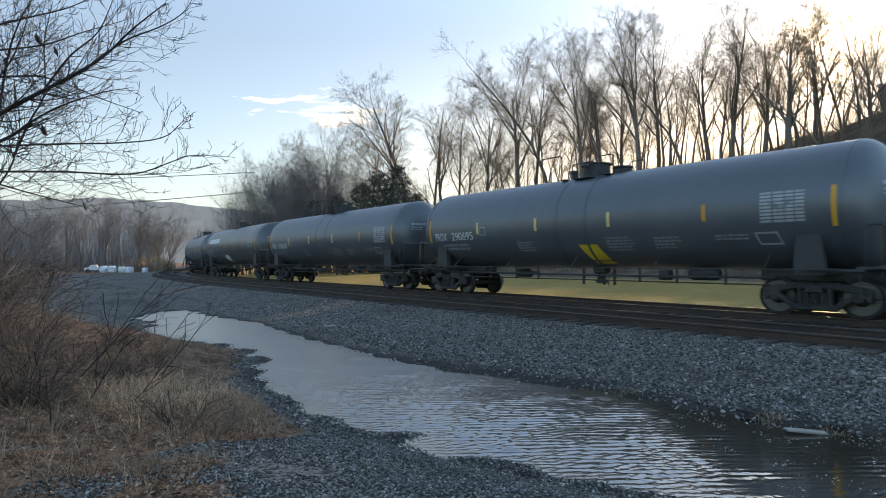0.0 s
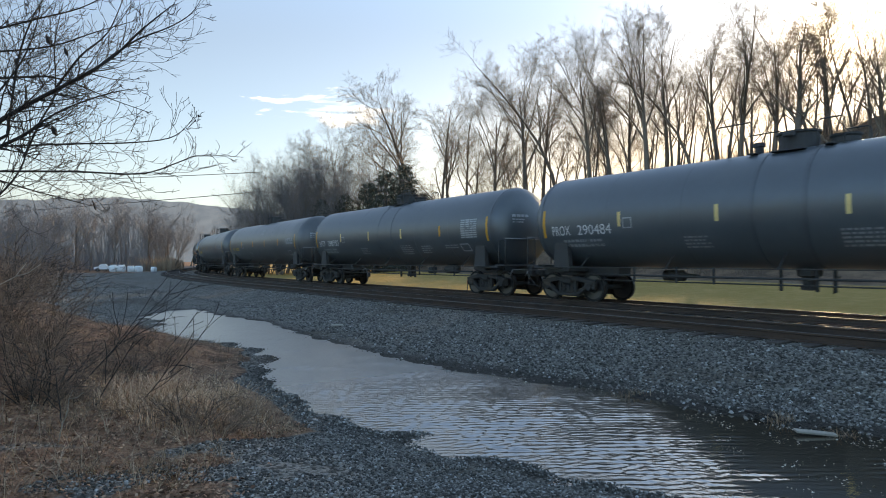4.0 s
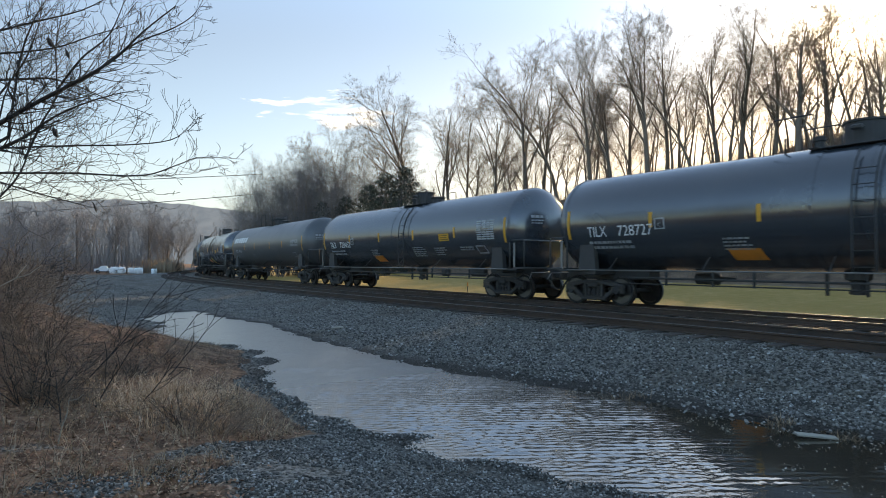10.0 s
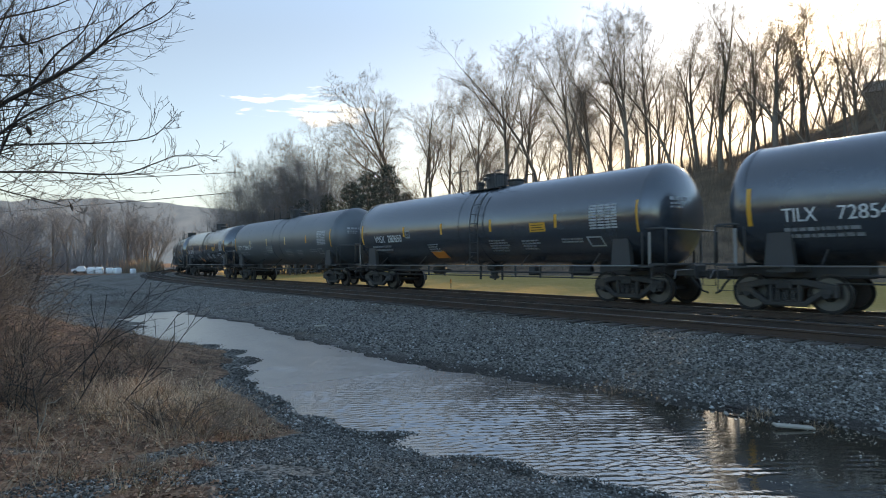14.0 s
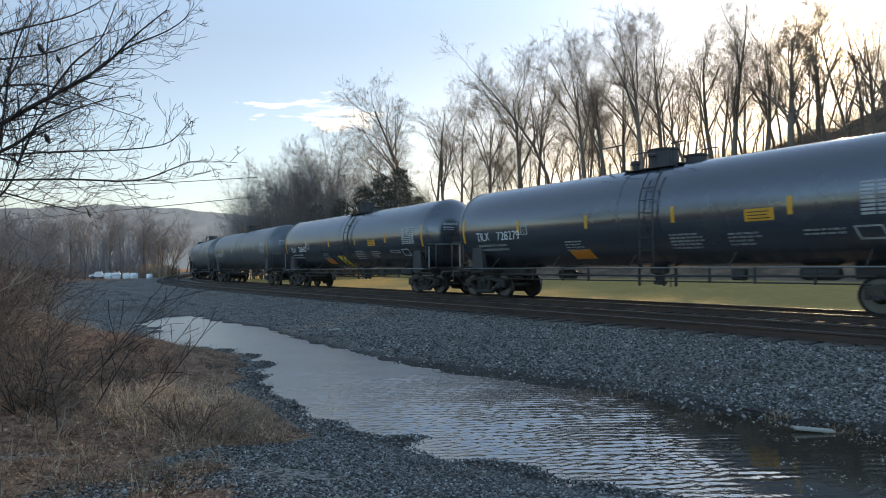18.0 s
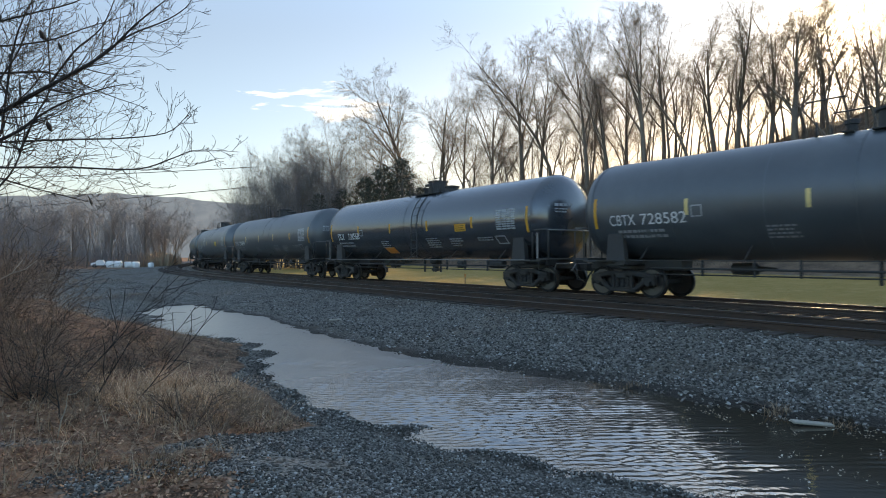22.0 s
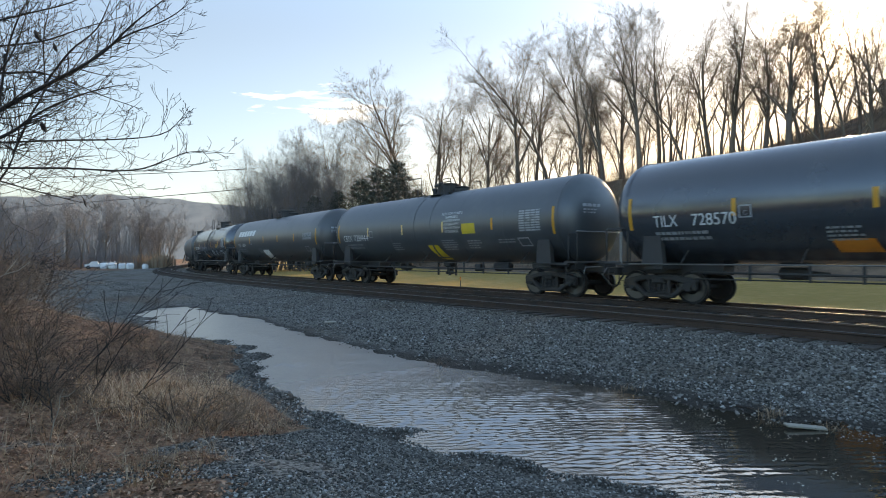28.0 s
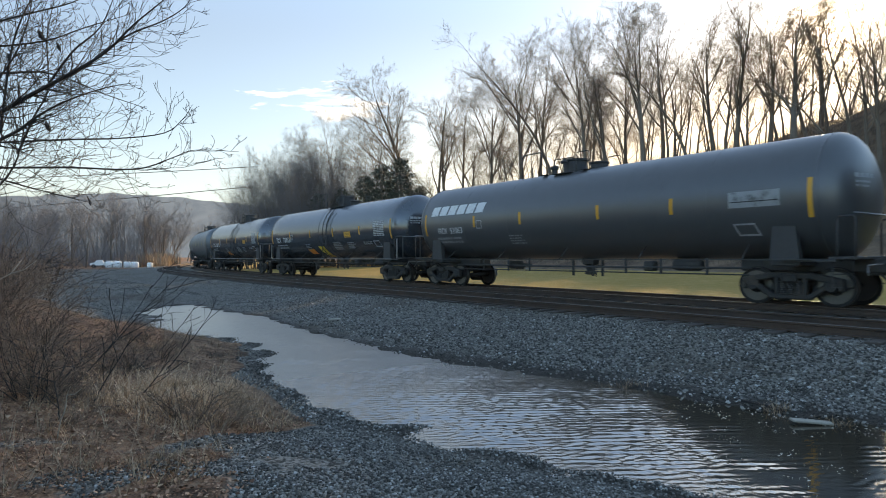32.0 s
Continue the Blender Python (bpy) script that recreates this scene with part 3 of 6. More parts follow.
axle_mesh = Shape().turned([(-1.02, 0.07), (-1.0, 0.08), (-0.8, 0.09), (-0.5, 0.085), (0.5, 0.085), (0.8, 0.09), (1.0, 0.08), (1.02, 0.07)],
                           "y", (0, 0, 0), 12).mesh("axle", WHEEL, True)
cap_mesh = Shape().turned([(-1.09, 0.05), (-1.09, 0.09), (-1.06, 0.11), (-0.95, 0.11), (-0.95, 0.05)], "y", (0, 0, 0), 12).mesh("bearing_cap", IRON)


def side_frame(y):
    """A cast bogie side frame: arched top, pedestal jaws, two windows about the spring nest."""
    sh = Shape()
    # members rather than one plate, so that the windows stay open
    for a, b, w in (((-1.1, 0.6), (-0.45, 0.73), 0.16), ((-0.45, 0.73), (0.45, 0.73), 0.15), ((0.45, 0.73), (1.1, 0.6), 0.16),
                    ((-0.84, 0.52), (-0.45, 0.24), 0.13), ((0.84, 0.52), (0.45, 0.24), 0.13), ((-0.45, 0.22), (0.45, 0.22), 0.13),
                    ((-0.32, 0.24), (-0.32, 0.7), 0.1), ((0.32, 0.24), (0.32, 0.7), 0.1), ((-1.08, 0.42), (-1.08, 0.6), 0.12),
                    ((1.08, 0.42), (1.08, 0.6), 0.12)):
        dx, dz = b[0] - a[0], b[1] - a[1]
        length = math.hypot(dx, dz)
        sh.box(((a[0] + b[0]) / 2, y, (a[1] + b[1]) / 2), (length + 0.08, 0.17, w), 0.03,
               Matrix.Rotation(-math.atan2(dz, dx), 3, "Y"))
    for x in (-0.89, 0.89):
        sh.box((x, y, 0.53), (0.3, 0.19, 0.15), 0.03)
    return sh.mesh("side_frame", IRON)


frame_near, frame_far = side_frame(-1.0), side_frame(1.0)


def spring_nest(y):
    sh = Shape().box((0, y, 0.29), (0.56, 0.19, 0.03), 0.006).box((0, y, 0.585), (0.56, 0.19, 0.03), 0.006)
    for sx in (-0.18, 0.0, 0.18):
        sh.turned([(0.28 + k * 0.025, 0.075 if k % 2 else 0.088) for k in range(13)], "z", (sx, y, 0), 10)
    return sh.mesh("spring_nest", IRON)


nest_near, nest_far = spring_nest(-1.0), spring_nest(1.0)
bolster_mesh = Shape().box((0, 0, 0.66), (0.36, 2.3, 0.2), 0.04).box((0, 0, 0.78), (0.5, 0.6, 0.1), 0.03).mesh("bolster", IRON)


def brake_beam(x):
    """A beam across the bogie with a shoe at each end."""
    sh = Shape().box((x, 0, 0.42), (0.1, 1.7, 0.12), 0.02)
    for y in (-0.76, 0.76):
        sh.box((x - math.copysign(0.05, x), y, 0.46), (0.08, 0.1, 0.28), 0.02)
    return sh.mesh("brake_beam", IRON)


beam_a, beam_b = brake_beam(-0.48), brake_beam(0.48)


def bar_mesh(name, path, r, material=None, sides=6):
    return Shape().tube(path, r, sides).mesh(name, material or FRAME, True)


def build_car(style):
    """One tank car on its bogies, without its own lettering. x forward, the camera's side at -y, rail top at z = 0."""
    paint = {"gloss": GLOSS, "matte": MATTE, "plain": FADED}[style]
    car = new("tank_car")
    tank = child("tank", tank_shell(paint), car)
    bands = {"gloss": (-0.35, 0.75), "matte": (-0.6, 0.6), "plain": ()}[style]
    for x in bands:
        child("jacket_band", ring(x, 0.09, 0.012, paint, "jacket_band"), tank)
    for x in (-HALF + 0.02, HALF - 0.02):
        child("head_seam", ring(x, 0.06, 0.01, paint, "head_seam"), tank)
    for x in (-5.0, -2.5, 2.6, 5.1):
        child("weld_seam", ring(x, 0.03, 0.004, paint, "weld_seam"), tank)
    # fittings on top
    top = ZC + R
    housing = {"gloss": [(-0.08, 0.44), (0.46, 0.44), (0.47, 0.48), (0.52, 0.48), (0.53, 0.42), (0.56, 0.2)],
               "matte": [(-0.08, 0.46), (0.36, 0.46), (0.37, 0.52), (0.42, 0.52), (0.43, 0.46), (0.46, 0.2)],
               "plain": [(-0.08, 0.42), (0.34, 0.42), (0.36, 0.48), (0.42, 0.48), (0.43, 0.42), (0.46, 0.2)]}[style]
    dome = child("dome_housing", Shape().turned([(z + top, r) for z, r in housing], "z", (0.3, 0, 0), 24).mesh("dome_housing", FRAME), car)
    child("hinge", Shape().box((0.3, -0.6, top + 0.3), (0.25, 0.14, 0.12), 0.03).mesh("hinge", FRAME), dome)
    child("manway_lid", Shape().turned([(top - 0.05, 0.3), (top + 0.12, 0.3), (top + 0.16, 0.34), (top + 0.2, 0.34), (top + 0.24, 0.12)], "z",
                                       (1.35, 0, 0), 20).mesh("manway_lid", FRAME), car)
    child("relief_valve", Shape().turned([(top - 0.05, 0.12), (top + 0.2, 0.12), (top + 0.22, 0.16), (top + 0.32, 0.16), (top + 0.34, 0.08)], "z",
                                         (-0.75, 0.1, 0), 12).mesh("relief_valve", FRAME), car)
    plank = 1.5 if style == "gloss" else 0.8
    walkway = child("walkway", Shape().box((0.3, -0.66, top - 0.11), (plank, 0.24, 0.025), 0.006).box((0.3, 0.66, top - 0.11), (plank, 0.24, 0.025), 0.006)
                    .box((-0.6, 0, top - 0.07), (0.24, 1.4, 0.025), 0.006).box((1.2, 0, top - 0.07), (0.24, 1.4, 0.025), 0.006)
                    .mesh("walkway", FRAME), car, "open steel grating walkway")
    for x0, x1, tall in ((-1.45, -0.5, 0.72), (1.05, 1.6, 0.5)):
        for y in (-0.85, 0.85):
            child("guard_rail", bar_mesh("guard_rail", [(x0, y, top - 0.15), (x0, y, top + tall - 0.05), (x0 + 0.05, y, top + tall), (x1 - 0.05, y, top + tall),
                                                        (x1, y, top + tall - 0.05), (x1, y, top - 0.15)], 0.02), walkway)
    child("vent_pipe", bar_mesh("vent_pipe", [(-1.3, -0.5, top - 0.15), (-1.3, -0.5, top + 0.3)], 0.03), car)
    along = {"gloss": 0.0, "matte": -0.4, "plain": -0.85}[style]
    for ob in car.children:
        if ob.name.split(".")[0] in ("dome_housing", "manway_lid", "relief_valve", "walkway", "vent_pipe"):
            ob.location.x = along
    # side ladder
    for y in ((-1, 1) if style == "gloss" else ()):
        for dx in (-0.22, 0.22):
            path = [(0.75 + dx, y * (R + 0.12), 1.15)]
            for k in range(9):
                z = 1.5 + k * 0.3
                wy = math.sqrt(max(0.02, (R + 0.13) ** 2 - (z - ZC) ** 2)) if z > ZC else R + 0.13
                path.append((0.75 + dx, y * wy, z))
            child("ladder_stile", bar_mesh("ladder_stile", path, 0.022), car)
        for k in range(7):
            z = 1.25 + k * 0.36
            wy = math.sqrt((R + 0.13) ** 2 - (z - ZC) ** 2) if z > ZC else R + 0.13
            child("ladder_rung", bar_mesh("ladder_rung", [(0.53, y * wy, z), (0.97, y * wy, z)], 0.014), car)
    # long hand rail low on each side
    for y in (-1.5, 1.5):
        child("hand_rail", bar_mesh("hand_rail", [(-HALF + 0.1, y, 1.12), (HALF - 0.1, y, 1.12)], 0.022 if style == "gloss" else 0.016,
                                    RODS if style == "gloss" else FRAME), car)
        for x in (-6.0, -3.0, 0.0, 3.0, 6.0):
            child("rail_bracket", bar_mesh("rail_bracket", [(x, y, 1.12), (x, y * 0.72, 1.5)], 0.018), car)
    # underframe
    for e in (-1, 1):
        child("stub_sill", Shape().box((e * 7.05, 0, 0.98), (3.3, 0.62, 0.34), 0.03).box((e * 8.52, 0, 0.9), (0.36, 0.5, 0.3), 0.03).mesh("stub_sill", FRAME), car)
        child("saddle", Shape().slab([(e * TRUCK - 0.35, 1.0), (e * TRUCK + 0.35, 1.0), (e * TRUCK + 0.25, 2.1), (e * TRUCK - 0.25, 2.1)], -1.36, -1.18)
              .slab([(e * TRUCK - 0.35, 1.0), (e * TRUCK + 0.35, 1.0), (e * TRUCK + 0.25, 2.1), (e * TRUCK - 0.25, 2.1)], 1.18, 1.36)
              .box((e * TRUCK, 0, 1.06), (0.6, 2.75, 0.2), 0.03).mesh("saddle", FRAME), car)
        child("end_platform", Shape().box((e * 8.2, 0, 1.16), (0.55, 2.9, 0.06), 0.01).box((e * 7.5, -1.3, 1.1), (1.2, 0.35, 0.06), 0.01)
              .box((e * 7.5, 1.3, 1.1), (1.2, 0.35, 0.06), 0.01).mesh("end_platform", FRAME), car)
        coupler = child("coupler", Shape().box((e * 8.78, 0, 0.88), (0.42, 0.16, 0.18), 0.03).box((e * 8.97, 0.06, 0.88), (0.18, 0.34, 0.28), 0.05)
                        .mesh("coupler", IRON), car)
        child("knuckle", Shape().box((e * 9.02, -0.1, 0.88), (0.12, 0.14, 0.26), 0.04).mesh("knuckle", IRON), coupler)
        child("air_hose", bar_mesh("air_hose", [(e * 8.6, -0.35, 0.78), (e * 8.75, -0.35, 0.62), (e * 8.9, -0.3, 0.42), (e * 9.05, -0.24, 0.36)], 0.03, TYRE), car)
        child("cut_lever", bar_mesh("cut_lever", [(e * 8.62, 0.1, 1.02), (e * 8.62, -1.2, 1.0), (e * 8.66, -1.35, 0.78)], 0.016, RODS), car)
        for y in (-1.42, 1.42):
            if style == "gloss":
                child("end_rail", bar_mesh("end_rail", [(e * 7.72, y, 1.15), (e * 7.72, y, 2.1), (e * 7.76, y, 2.18), (e * 8.4, y, 2.18), (e * 8.46, y, 2.12),
                                                        (e * 8.46, y, 1.15)], 0.03, FRAME), car)
                child("end_post", Shape().box((e * 7.95, y, 1.6), (0.08, 0.04, 0.95), 0.01).mesh("end_post", RODS), car)
            else:
                child("end_rail", bar_mesh("end_rail", [(e * 8.1, y, 1.15), (e * 8.1, y, 2.02), (e * 8.14, y, 2.1), (e * 8.42, y, 2.1), (e * 8.46, y, 2.04),
                                                        (e * 8.46, y, 1.15)], 0.022, FRAME), car)
            for k in range(2):
                child("step", bar_mesh("step", [(e * 8.0, y, 1.1), (e * 8.0, y, 0.5 + k * 0.3), (e * 8.4, y, 0.5 + k * 0.3), (e * 8.4, y, 1.1)], 0.016), car)
        child("cross_rail", bar_mesh("cross_rail", [(e * 8.46, -1.42, 2.16), (e * 8.46, 1.42, 2.16)], 0.024, RODS), car)
    # brake gear and outlet below the tank
    child("train_pipe", bar_mesh("train_pipe", [(-6.0, -0.95, 0.9), (-2.0, -1.0, 0.88), (2.0, -1.0, 0.88), (6.0, -0.95, 0.9)], 0.034), car)
    child("brake_rod", bar_mesh("brake_rod", [(-5.9, -0.9, 0.72), (5.9, -0.9, 0.72)], 0.022), car)
    for x in (-4.4, -3.0, -1.9, 2.2, 3.4, 4.8):
        child("pipe_hanger", Shape().box((x, -0.95, 0.92), (0.06, 0.06, 0.46), 0.01).mesh("pipe_hanger", FRAME), car)
    outlet = child("bottom_outlet", Shape().turned([(1.2, 0.3), (0.95, 0.28), (0.9, 0.17), (0.7, 0.15), (0.68, 0.2), (0.6, 0.2), (0.58, 0.1)], "z", (0.1, 0, 0), 16)
                   .mesh("bottom_outlet", FRAME), car)
    for x in (-0.5, 0.35, 0.75):
        child("skid", Shape().box((x, -0.2, 0.82), (0.07, 0.1, 0.55), 0.02).mesh("skid", FRAME), outlet)
    child("valve_handle", bar_mesh("valve_handle", [(0.9, -0.3, 0.95), (0.9, -0.7, 0.9), (0.9, -0.72, 0.55)], 0.018), outlet)
    rx = 4.7 if style == "gloss" else 3.9
    child("air_reservoir", Shape().turned([(rx - 0.46, 0.08), (rx - 0.42, 0.15), (rx - 0.34, 0.18), (rx + 0.34, 0.18), (rx + 0.42, 0.15), (rx + 0.46, 0.08)],
                                          "x", (0, -0.35, 0.96), 16).mesh("air_reservoir", FRAME, True), car)
    child("brake_cylinder", Shape().turned([(-4.2, 0.1), (-4.15, 0.17), (-3.5, 0.17), (-3.45, 0.08), (-3.0, 0.04)], "x", (0, 0.3, 0.88), 14)
          .mesh("brake_cylinder", FRAME, True), car)
    child("control_valve", Shape().box((2.9, -0.7, 0.92), (0.34, 0.3, 0.3), 0.04).mesh("control_valve", FRAME), car)
    # bogies
    for e in (-1, 1):
        bogie = child("bogie", bolster_mesh, car)
        bogie.location = (e * TRUCK, 0, 0)
        for name, mesh in (("side_frame", frame_near), ("side_frame", frame_far), ("spring_nest", nest_near), ("spring_nest", nest_far),
                           ("brake_beam", beam_a), ("brake_beam", beam_b)):
            child(name, mesh, bogie)
        for a in (-0.89, 0.89):
            axle = child("wheelset", axle_mesh, car)
            axle.location = (e * TRUCK + a, 0, 0.4572)
            for y, mesh in ((-0.79, wheel_mesh), (0.79, wheel_mesh_far)):
                w = child("wheel", mesh, axle)
                w.location = (0, y, 0)
            for y in (-0.79, 0.74):
                t = child("tread", tread_mesh, axle, "polished steel tread")
                t.location = (0, y, 0)
            child("bearing_cap", cap_mesh, axle)
    return car


TAPE = {"UTLX": (-7.5, -4.2, -1.35, 1.35, 4.15, 7.25), "PROX 53": (-7.55, -4.05, -1.15, 1.5, 4.3, 7.55),
        "PROX 51": (-7.5, -4.3, -1.8, 1.6, 4.1, 7.6), "VMSX": (-7.55, -4.05, -1.4, 1.5, 4.6, 7.65)}


def tape_row(mark):
    """Where the strips of tape sit along a car of that owner."""
    word, number = mark.split()
    return TAPE.get(word) or TAPE.get(word + " " + number[:2], (-7.55, -4.52, -1.5, 1.5, 4.52, 7.55))


def stripes(car, end_mat, mid_mat, mark):
    """Reflective tape on the camera's side."""
    for i, x in enumerate(tape_row(mark)):
        long = i in (0, 5)
        sh = decal(Shape(), x - 0.055, x + 0.055, 2.1 if long else 2.36, 3.02 if long else 2.8, 0.0, 0.005, 8 if long else 4)
        child("reflector", sh.mesh("reflector", end_mat if long or i > 3 else mid_mat), car)


def letters(text, x, z, height, material, width=None, name="lettering"):
    """Characters bent to the shell: left edge at x, foot at z."""
    curve = bpy.data.curves.new("letters", "FONT")
    curve.body, curve.size = text, 1.0
    ob = bpy.data.objects.new("letters", curve)
    scene.collection.objects.link(ob)
    me = bpy.data.meshes.new_from_object(ob.evaluated_get(bpy.context.evaluated_depsgraph_get()))
    bpy.data.objects.remove(ob)
    bpy.data.curves.remove(curve)
    bm = bmesh.new()
    bm.from_mesh(me)
    bpy.data.meshes.remove(me)
    for k in (0.2, 0.4, 0.6):
        bmesh.ops.bisect_plane(bm, geom=bm.verts[:] + bm.edges[:] + bm.faces[:], plane_co=(0, k, 0), plane_no=(0, 1, 0))
    xs = [v.co.x for v in bm.verts]
    ys = [v.co.y for v in bm.verts]
    sx = (width / (max(xs) - min(xs))) if width else height / 0.72
    for v in bm.verts:
        v.co = on_tank(x + (v.co.x - min(xs)) * sx, z + (v.co.y - min(ys)) * height / (max(ys) - min(ys)), 0.005)
    out = bpy.data.meshes.new(name)
    bm.to_mesh(out)
    bm.free()
    out.materials.append(material)
    return out


SHARED = {}


def shared(key, make):
    if key not in SHARED:
        SHARED[key] = make()
    return SHARED[key]


def bars(x, z, width, rows, pitch, height, seed):
    """Lines of small stencilled writing, too small to read."""
    rng = random.Random(seed)
    sh = Shape()
    for r in range(rows):
        at, end = x, x + width * rng.uniform(0.75, 1.0)
        while at < end - 0.03:
            w = min(rng.uniform(0.06, 0.2), end - at)
            decal(sh, at, at + w, z - r * pitch - height, z - r * pitch, 0, 0.005, 1)
            at += w + 0.035
    return sh.mesh("stencil", DIM_INK)


def frame_decal(x0, x1, z0, z1, w, slant=0.0):
    sh = Shape()
    decal(sh, x0, x1, z1 - w, z1, slant * w)
    decal(sh, x0 + slant * 0.9, x1 + slant * 0.9, z0, z0 + w, slant * w)
    decal(sh, x0, x0 + w, z0, z1, slant)
    decal(sh, x1 - w, x1, z0, z1, slant)
    return sh.mesh("placard_frame", GREY_INK)


def emblem(k, start, pitch):
    """One plain slanted block of the owner's mark."""
    x = start + k * pitch
    return decal(Shape(), x, x + pitch - 0.1, 2.92, 3.3, -0.12, 0.006, 3).mesh("mark_block", WHITE)


def table_sheet():
    sh = Shape()
    for r in range(9):
        z = 2.98 - r * 0.085
        for a, b in ((5.95, 6.22), (6.26, 6.5), (6.53, 6.72), (6.75, 6.95)):
            decal(sh, a, b, z - 0.055, z, 0, 0.005, 1)
    return sh.mesh("data_table", GREY_INK)


def head_marks():
    """Small marks on the forward head."""
    sh = Shape()
    for r, (z, h, w) in enumerate(((3.1, 0.1, 0.75), (2.93, 0.05, 0.55), (2.83, 0.05, 0.5))):
        for k in range(4):
            y0 = -0.9 + k * w / 4
            pts = []
            for yy, zz in ((y0, z), (y0 + w / 5, z), (y0 + w / 5, z - h), (y0, z - h)):
                q = min(0.999, math.hypot(yy, zz - ZC) / R)
                pts.append((HALF + 0.72 * math.sqrt(1 - q * q) + 0.012, yy, zz))
            sh.add(pts, [(0, 1, 2, 3)])
    return sh.mesh("head_stencil", GREY_INK)


def dress(car, style, mark, extras, ink=None):
    """Lettering, tape and panels of one car."""
    stripes(car, YELLOW, PALE_TAPE if style == "matte" else YELLOW, mark)
    ink = ink or WHITE
    word, number = mark.split()
    size = 0.31 if style != "plain" else 0.24
    z = 2.16
    x0, w0, x1, w1 = {"VMSX": (-6.46, 0.82, -5.38, 1.1), "CBTX": (-7.03, 0.88, -5.96, 1.42), "TILX": (-6.8, 0.72, -5.66, 1.18)}.get(
        word, (-7.2, 0.76, -6.13, 1.3) if style == "matte" else (-6.64, 0.6, -5.85, 0.77))
    child("reporting_mark", letters(word, x0, z, size, ink, w0), car)
    child("car_number", letters(number, x1, z, size, ink, w1), car)
    for key, make in (("weights", lambda: bars(-6.8, 2.02, 1.9, 2, 0.15, 0.08, 3)), ("class", lambda: bars(1.3, 2.05, 1.0, 5, 0.09, 0.045, 4)),
                      ("test", lambda: bars(2.95, 2.0, 0.85, 4, 0.09, 0.045, 5)), ("note", lambda: bars(4.75, 2.0, 0.9, 2, 0.09, 0.045, 6)),
                      ("shop", lambda: bars(-2.5, 2.0, 0.85, 4, 0.09, 0.045, 7))):
        if style != "plain" or key not in ("test", "note", "class"):
            child("stencil", shared(key, make), car, "", "stuff")
    if style == "plain":
        sheet = child("data_sheet", shared("sheet_white", lambda: decal(Shape(), 5.7, 6.95, 2.42, 2.82).mesh("data_sheet", DIM_INK)), car, "pale printed data sheet")
        child("data_rule", shared("sheet_rule", lambda: decal(Shape(), 5.75, 6.9, 2.55, 2.575, 0, 0.008, 1).mesh("data_rule", INK)), sheet)
    else:
        child("data_table", shared("table", table_sheet), car, "white printed data table", "stuff")
    child("placard_frame", shared("placard", lambda: frame_decal(5.75, 6.3, 1.72, 2.03, 0.04, 0.1)), car)
    at = tape_row(mark)[1] + 0.12
    child("symbol_frame", shared(("symbol", at), lambda: frame_decal(at, at + 0.32, 2.3, 2.62, 0.035)), car)
    if style == "gloss":
        child("plate_letter", shared(("plate", at), lambda: letters("C", at + 0.11, 2.37, 0.11, GREY_INK, 0.1, "plate_letter")), car)
    child("head_stencil", shared("head", head_marks), car, "", "stuff")
    for e in extras:
        if e == "emblem":
            start, pitch = (-7.0, 0.57) if number[:2] == "51" else (-6.5, 0.61)
            for k in range(6):
                child("mark_block", shared(("emblem", k, start), lambda: emblem(k, start, pitch)), car, "white painted block")
        elif e == "orange":
            child("warning_panel", shared("orange", lambda: decal(Shape(), -2.45, -1.6, 1.42, 1.72, 0.1).mesh("warning_panel", ORANGE)), car, "orange panel")
        elif e == "yellow":
            # further along on the cars without the slanted sheet
            at = 2.85 if "sheet" in extras or number == "280847" else 3.45
            panel = child("notice_panel", shared(("yellow", at), lambda: decal(Shape(), at, at + 0.7, 2.26, 2.56).mesh("notice_panel", YELLOW)), car, "yellow notice panel")

            def lines():
                sh = Shape()
                for end, foot in ((0.63, 2.31), (0.55, 2.39), (0.59, 2.47)):
                    decal(sh, at + 0.07, at + end, foot, foot + 0.025, 0, 0.008, 1)
                return sh.mesh("notice_line", INK)

            child("notice_line", shared(("notice", at), lines), panel, "", "stuff")
        elif e == "sheet":
            left = -0.8 if style == "gloss" else 0.2
            child("tag_sheet", shared(("sheet", left), lambda: decal(Shape(), left, left + 0.72, 1.25, 1.85, 0.28).mesh("tag_sheet", LEMON)), car, "bright yellow slanted sheet")
        elif e == "white_sheet":
            child("tag_sheet", shared("white_sheet", lambda: decal(Shape(), -1.68, -0.55, 1.3, 1.9, 0.06).mesh("tag_sheet", WHITE)), car, "white slanted sheet")
        elif e == "lemon":
            child("notice_panel", shared("lemon", lambda: decal(Shape(), 2.75, 3.55, 2.26, 2.66).mesh("notice_panel", LEMON)), car, "lemon notice panel")
        elif e == "high":
            child("roof_stencil", shared("high", lambda: bars(0.2, 3.55, 0.9, 2, 0.22, 0.14, 9)), car, "", "stuff")
        elif e == "lines":
            child("stencil", shared("lines", lambda: bars(-1.65, 2.3, 1.15, 4, 0.11, 0.06, 11)), car, "", "stuff")
        elif e in ("rows", "beside", "after"):
            middle = {"rows": -3.05, "beside": 2.1, "after": 2.95}[e]
            for k, line in enumerate(("NOT FOR CLASS 3", "FLAMMABLE", "LIQUIDS WITH", "API GRAVITY", "GREATER THAN", "50 DEGREES")):
                width = 0.088 * len(line)
                child("warning_line", shared((line, middle), lambda: letters(line, middle - width / 2, 3.06 - 0.145 * k, 0.1, WHITE, width, "warning_line")), car)


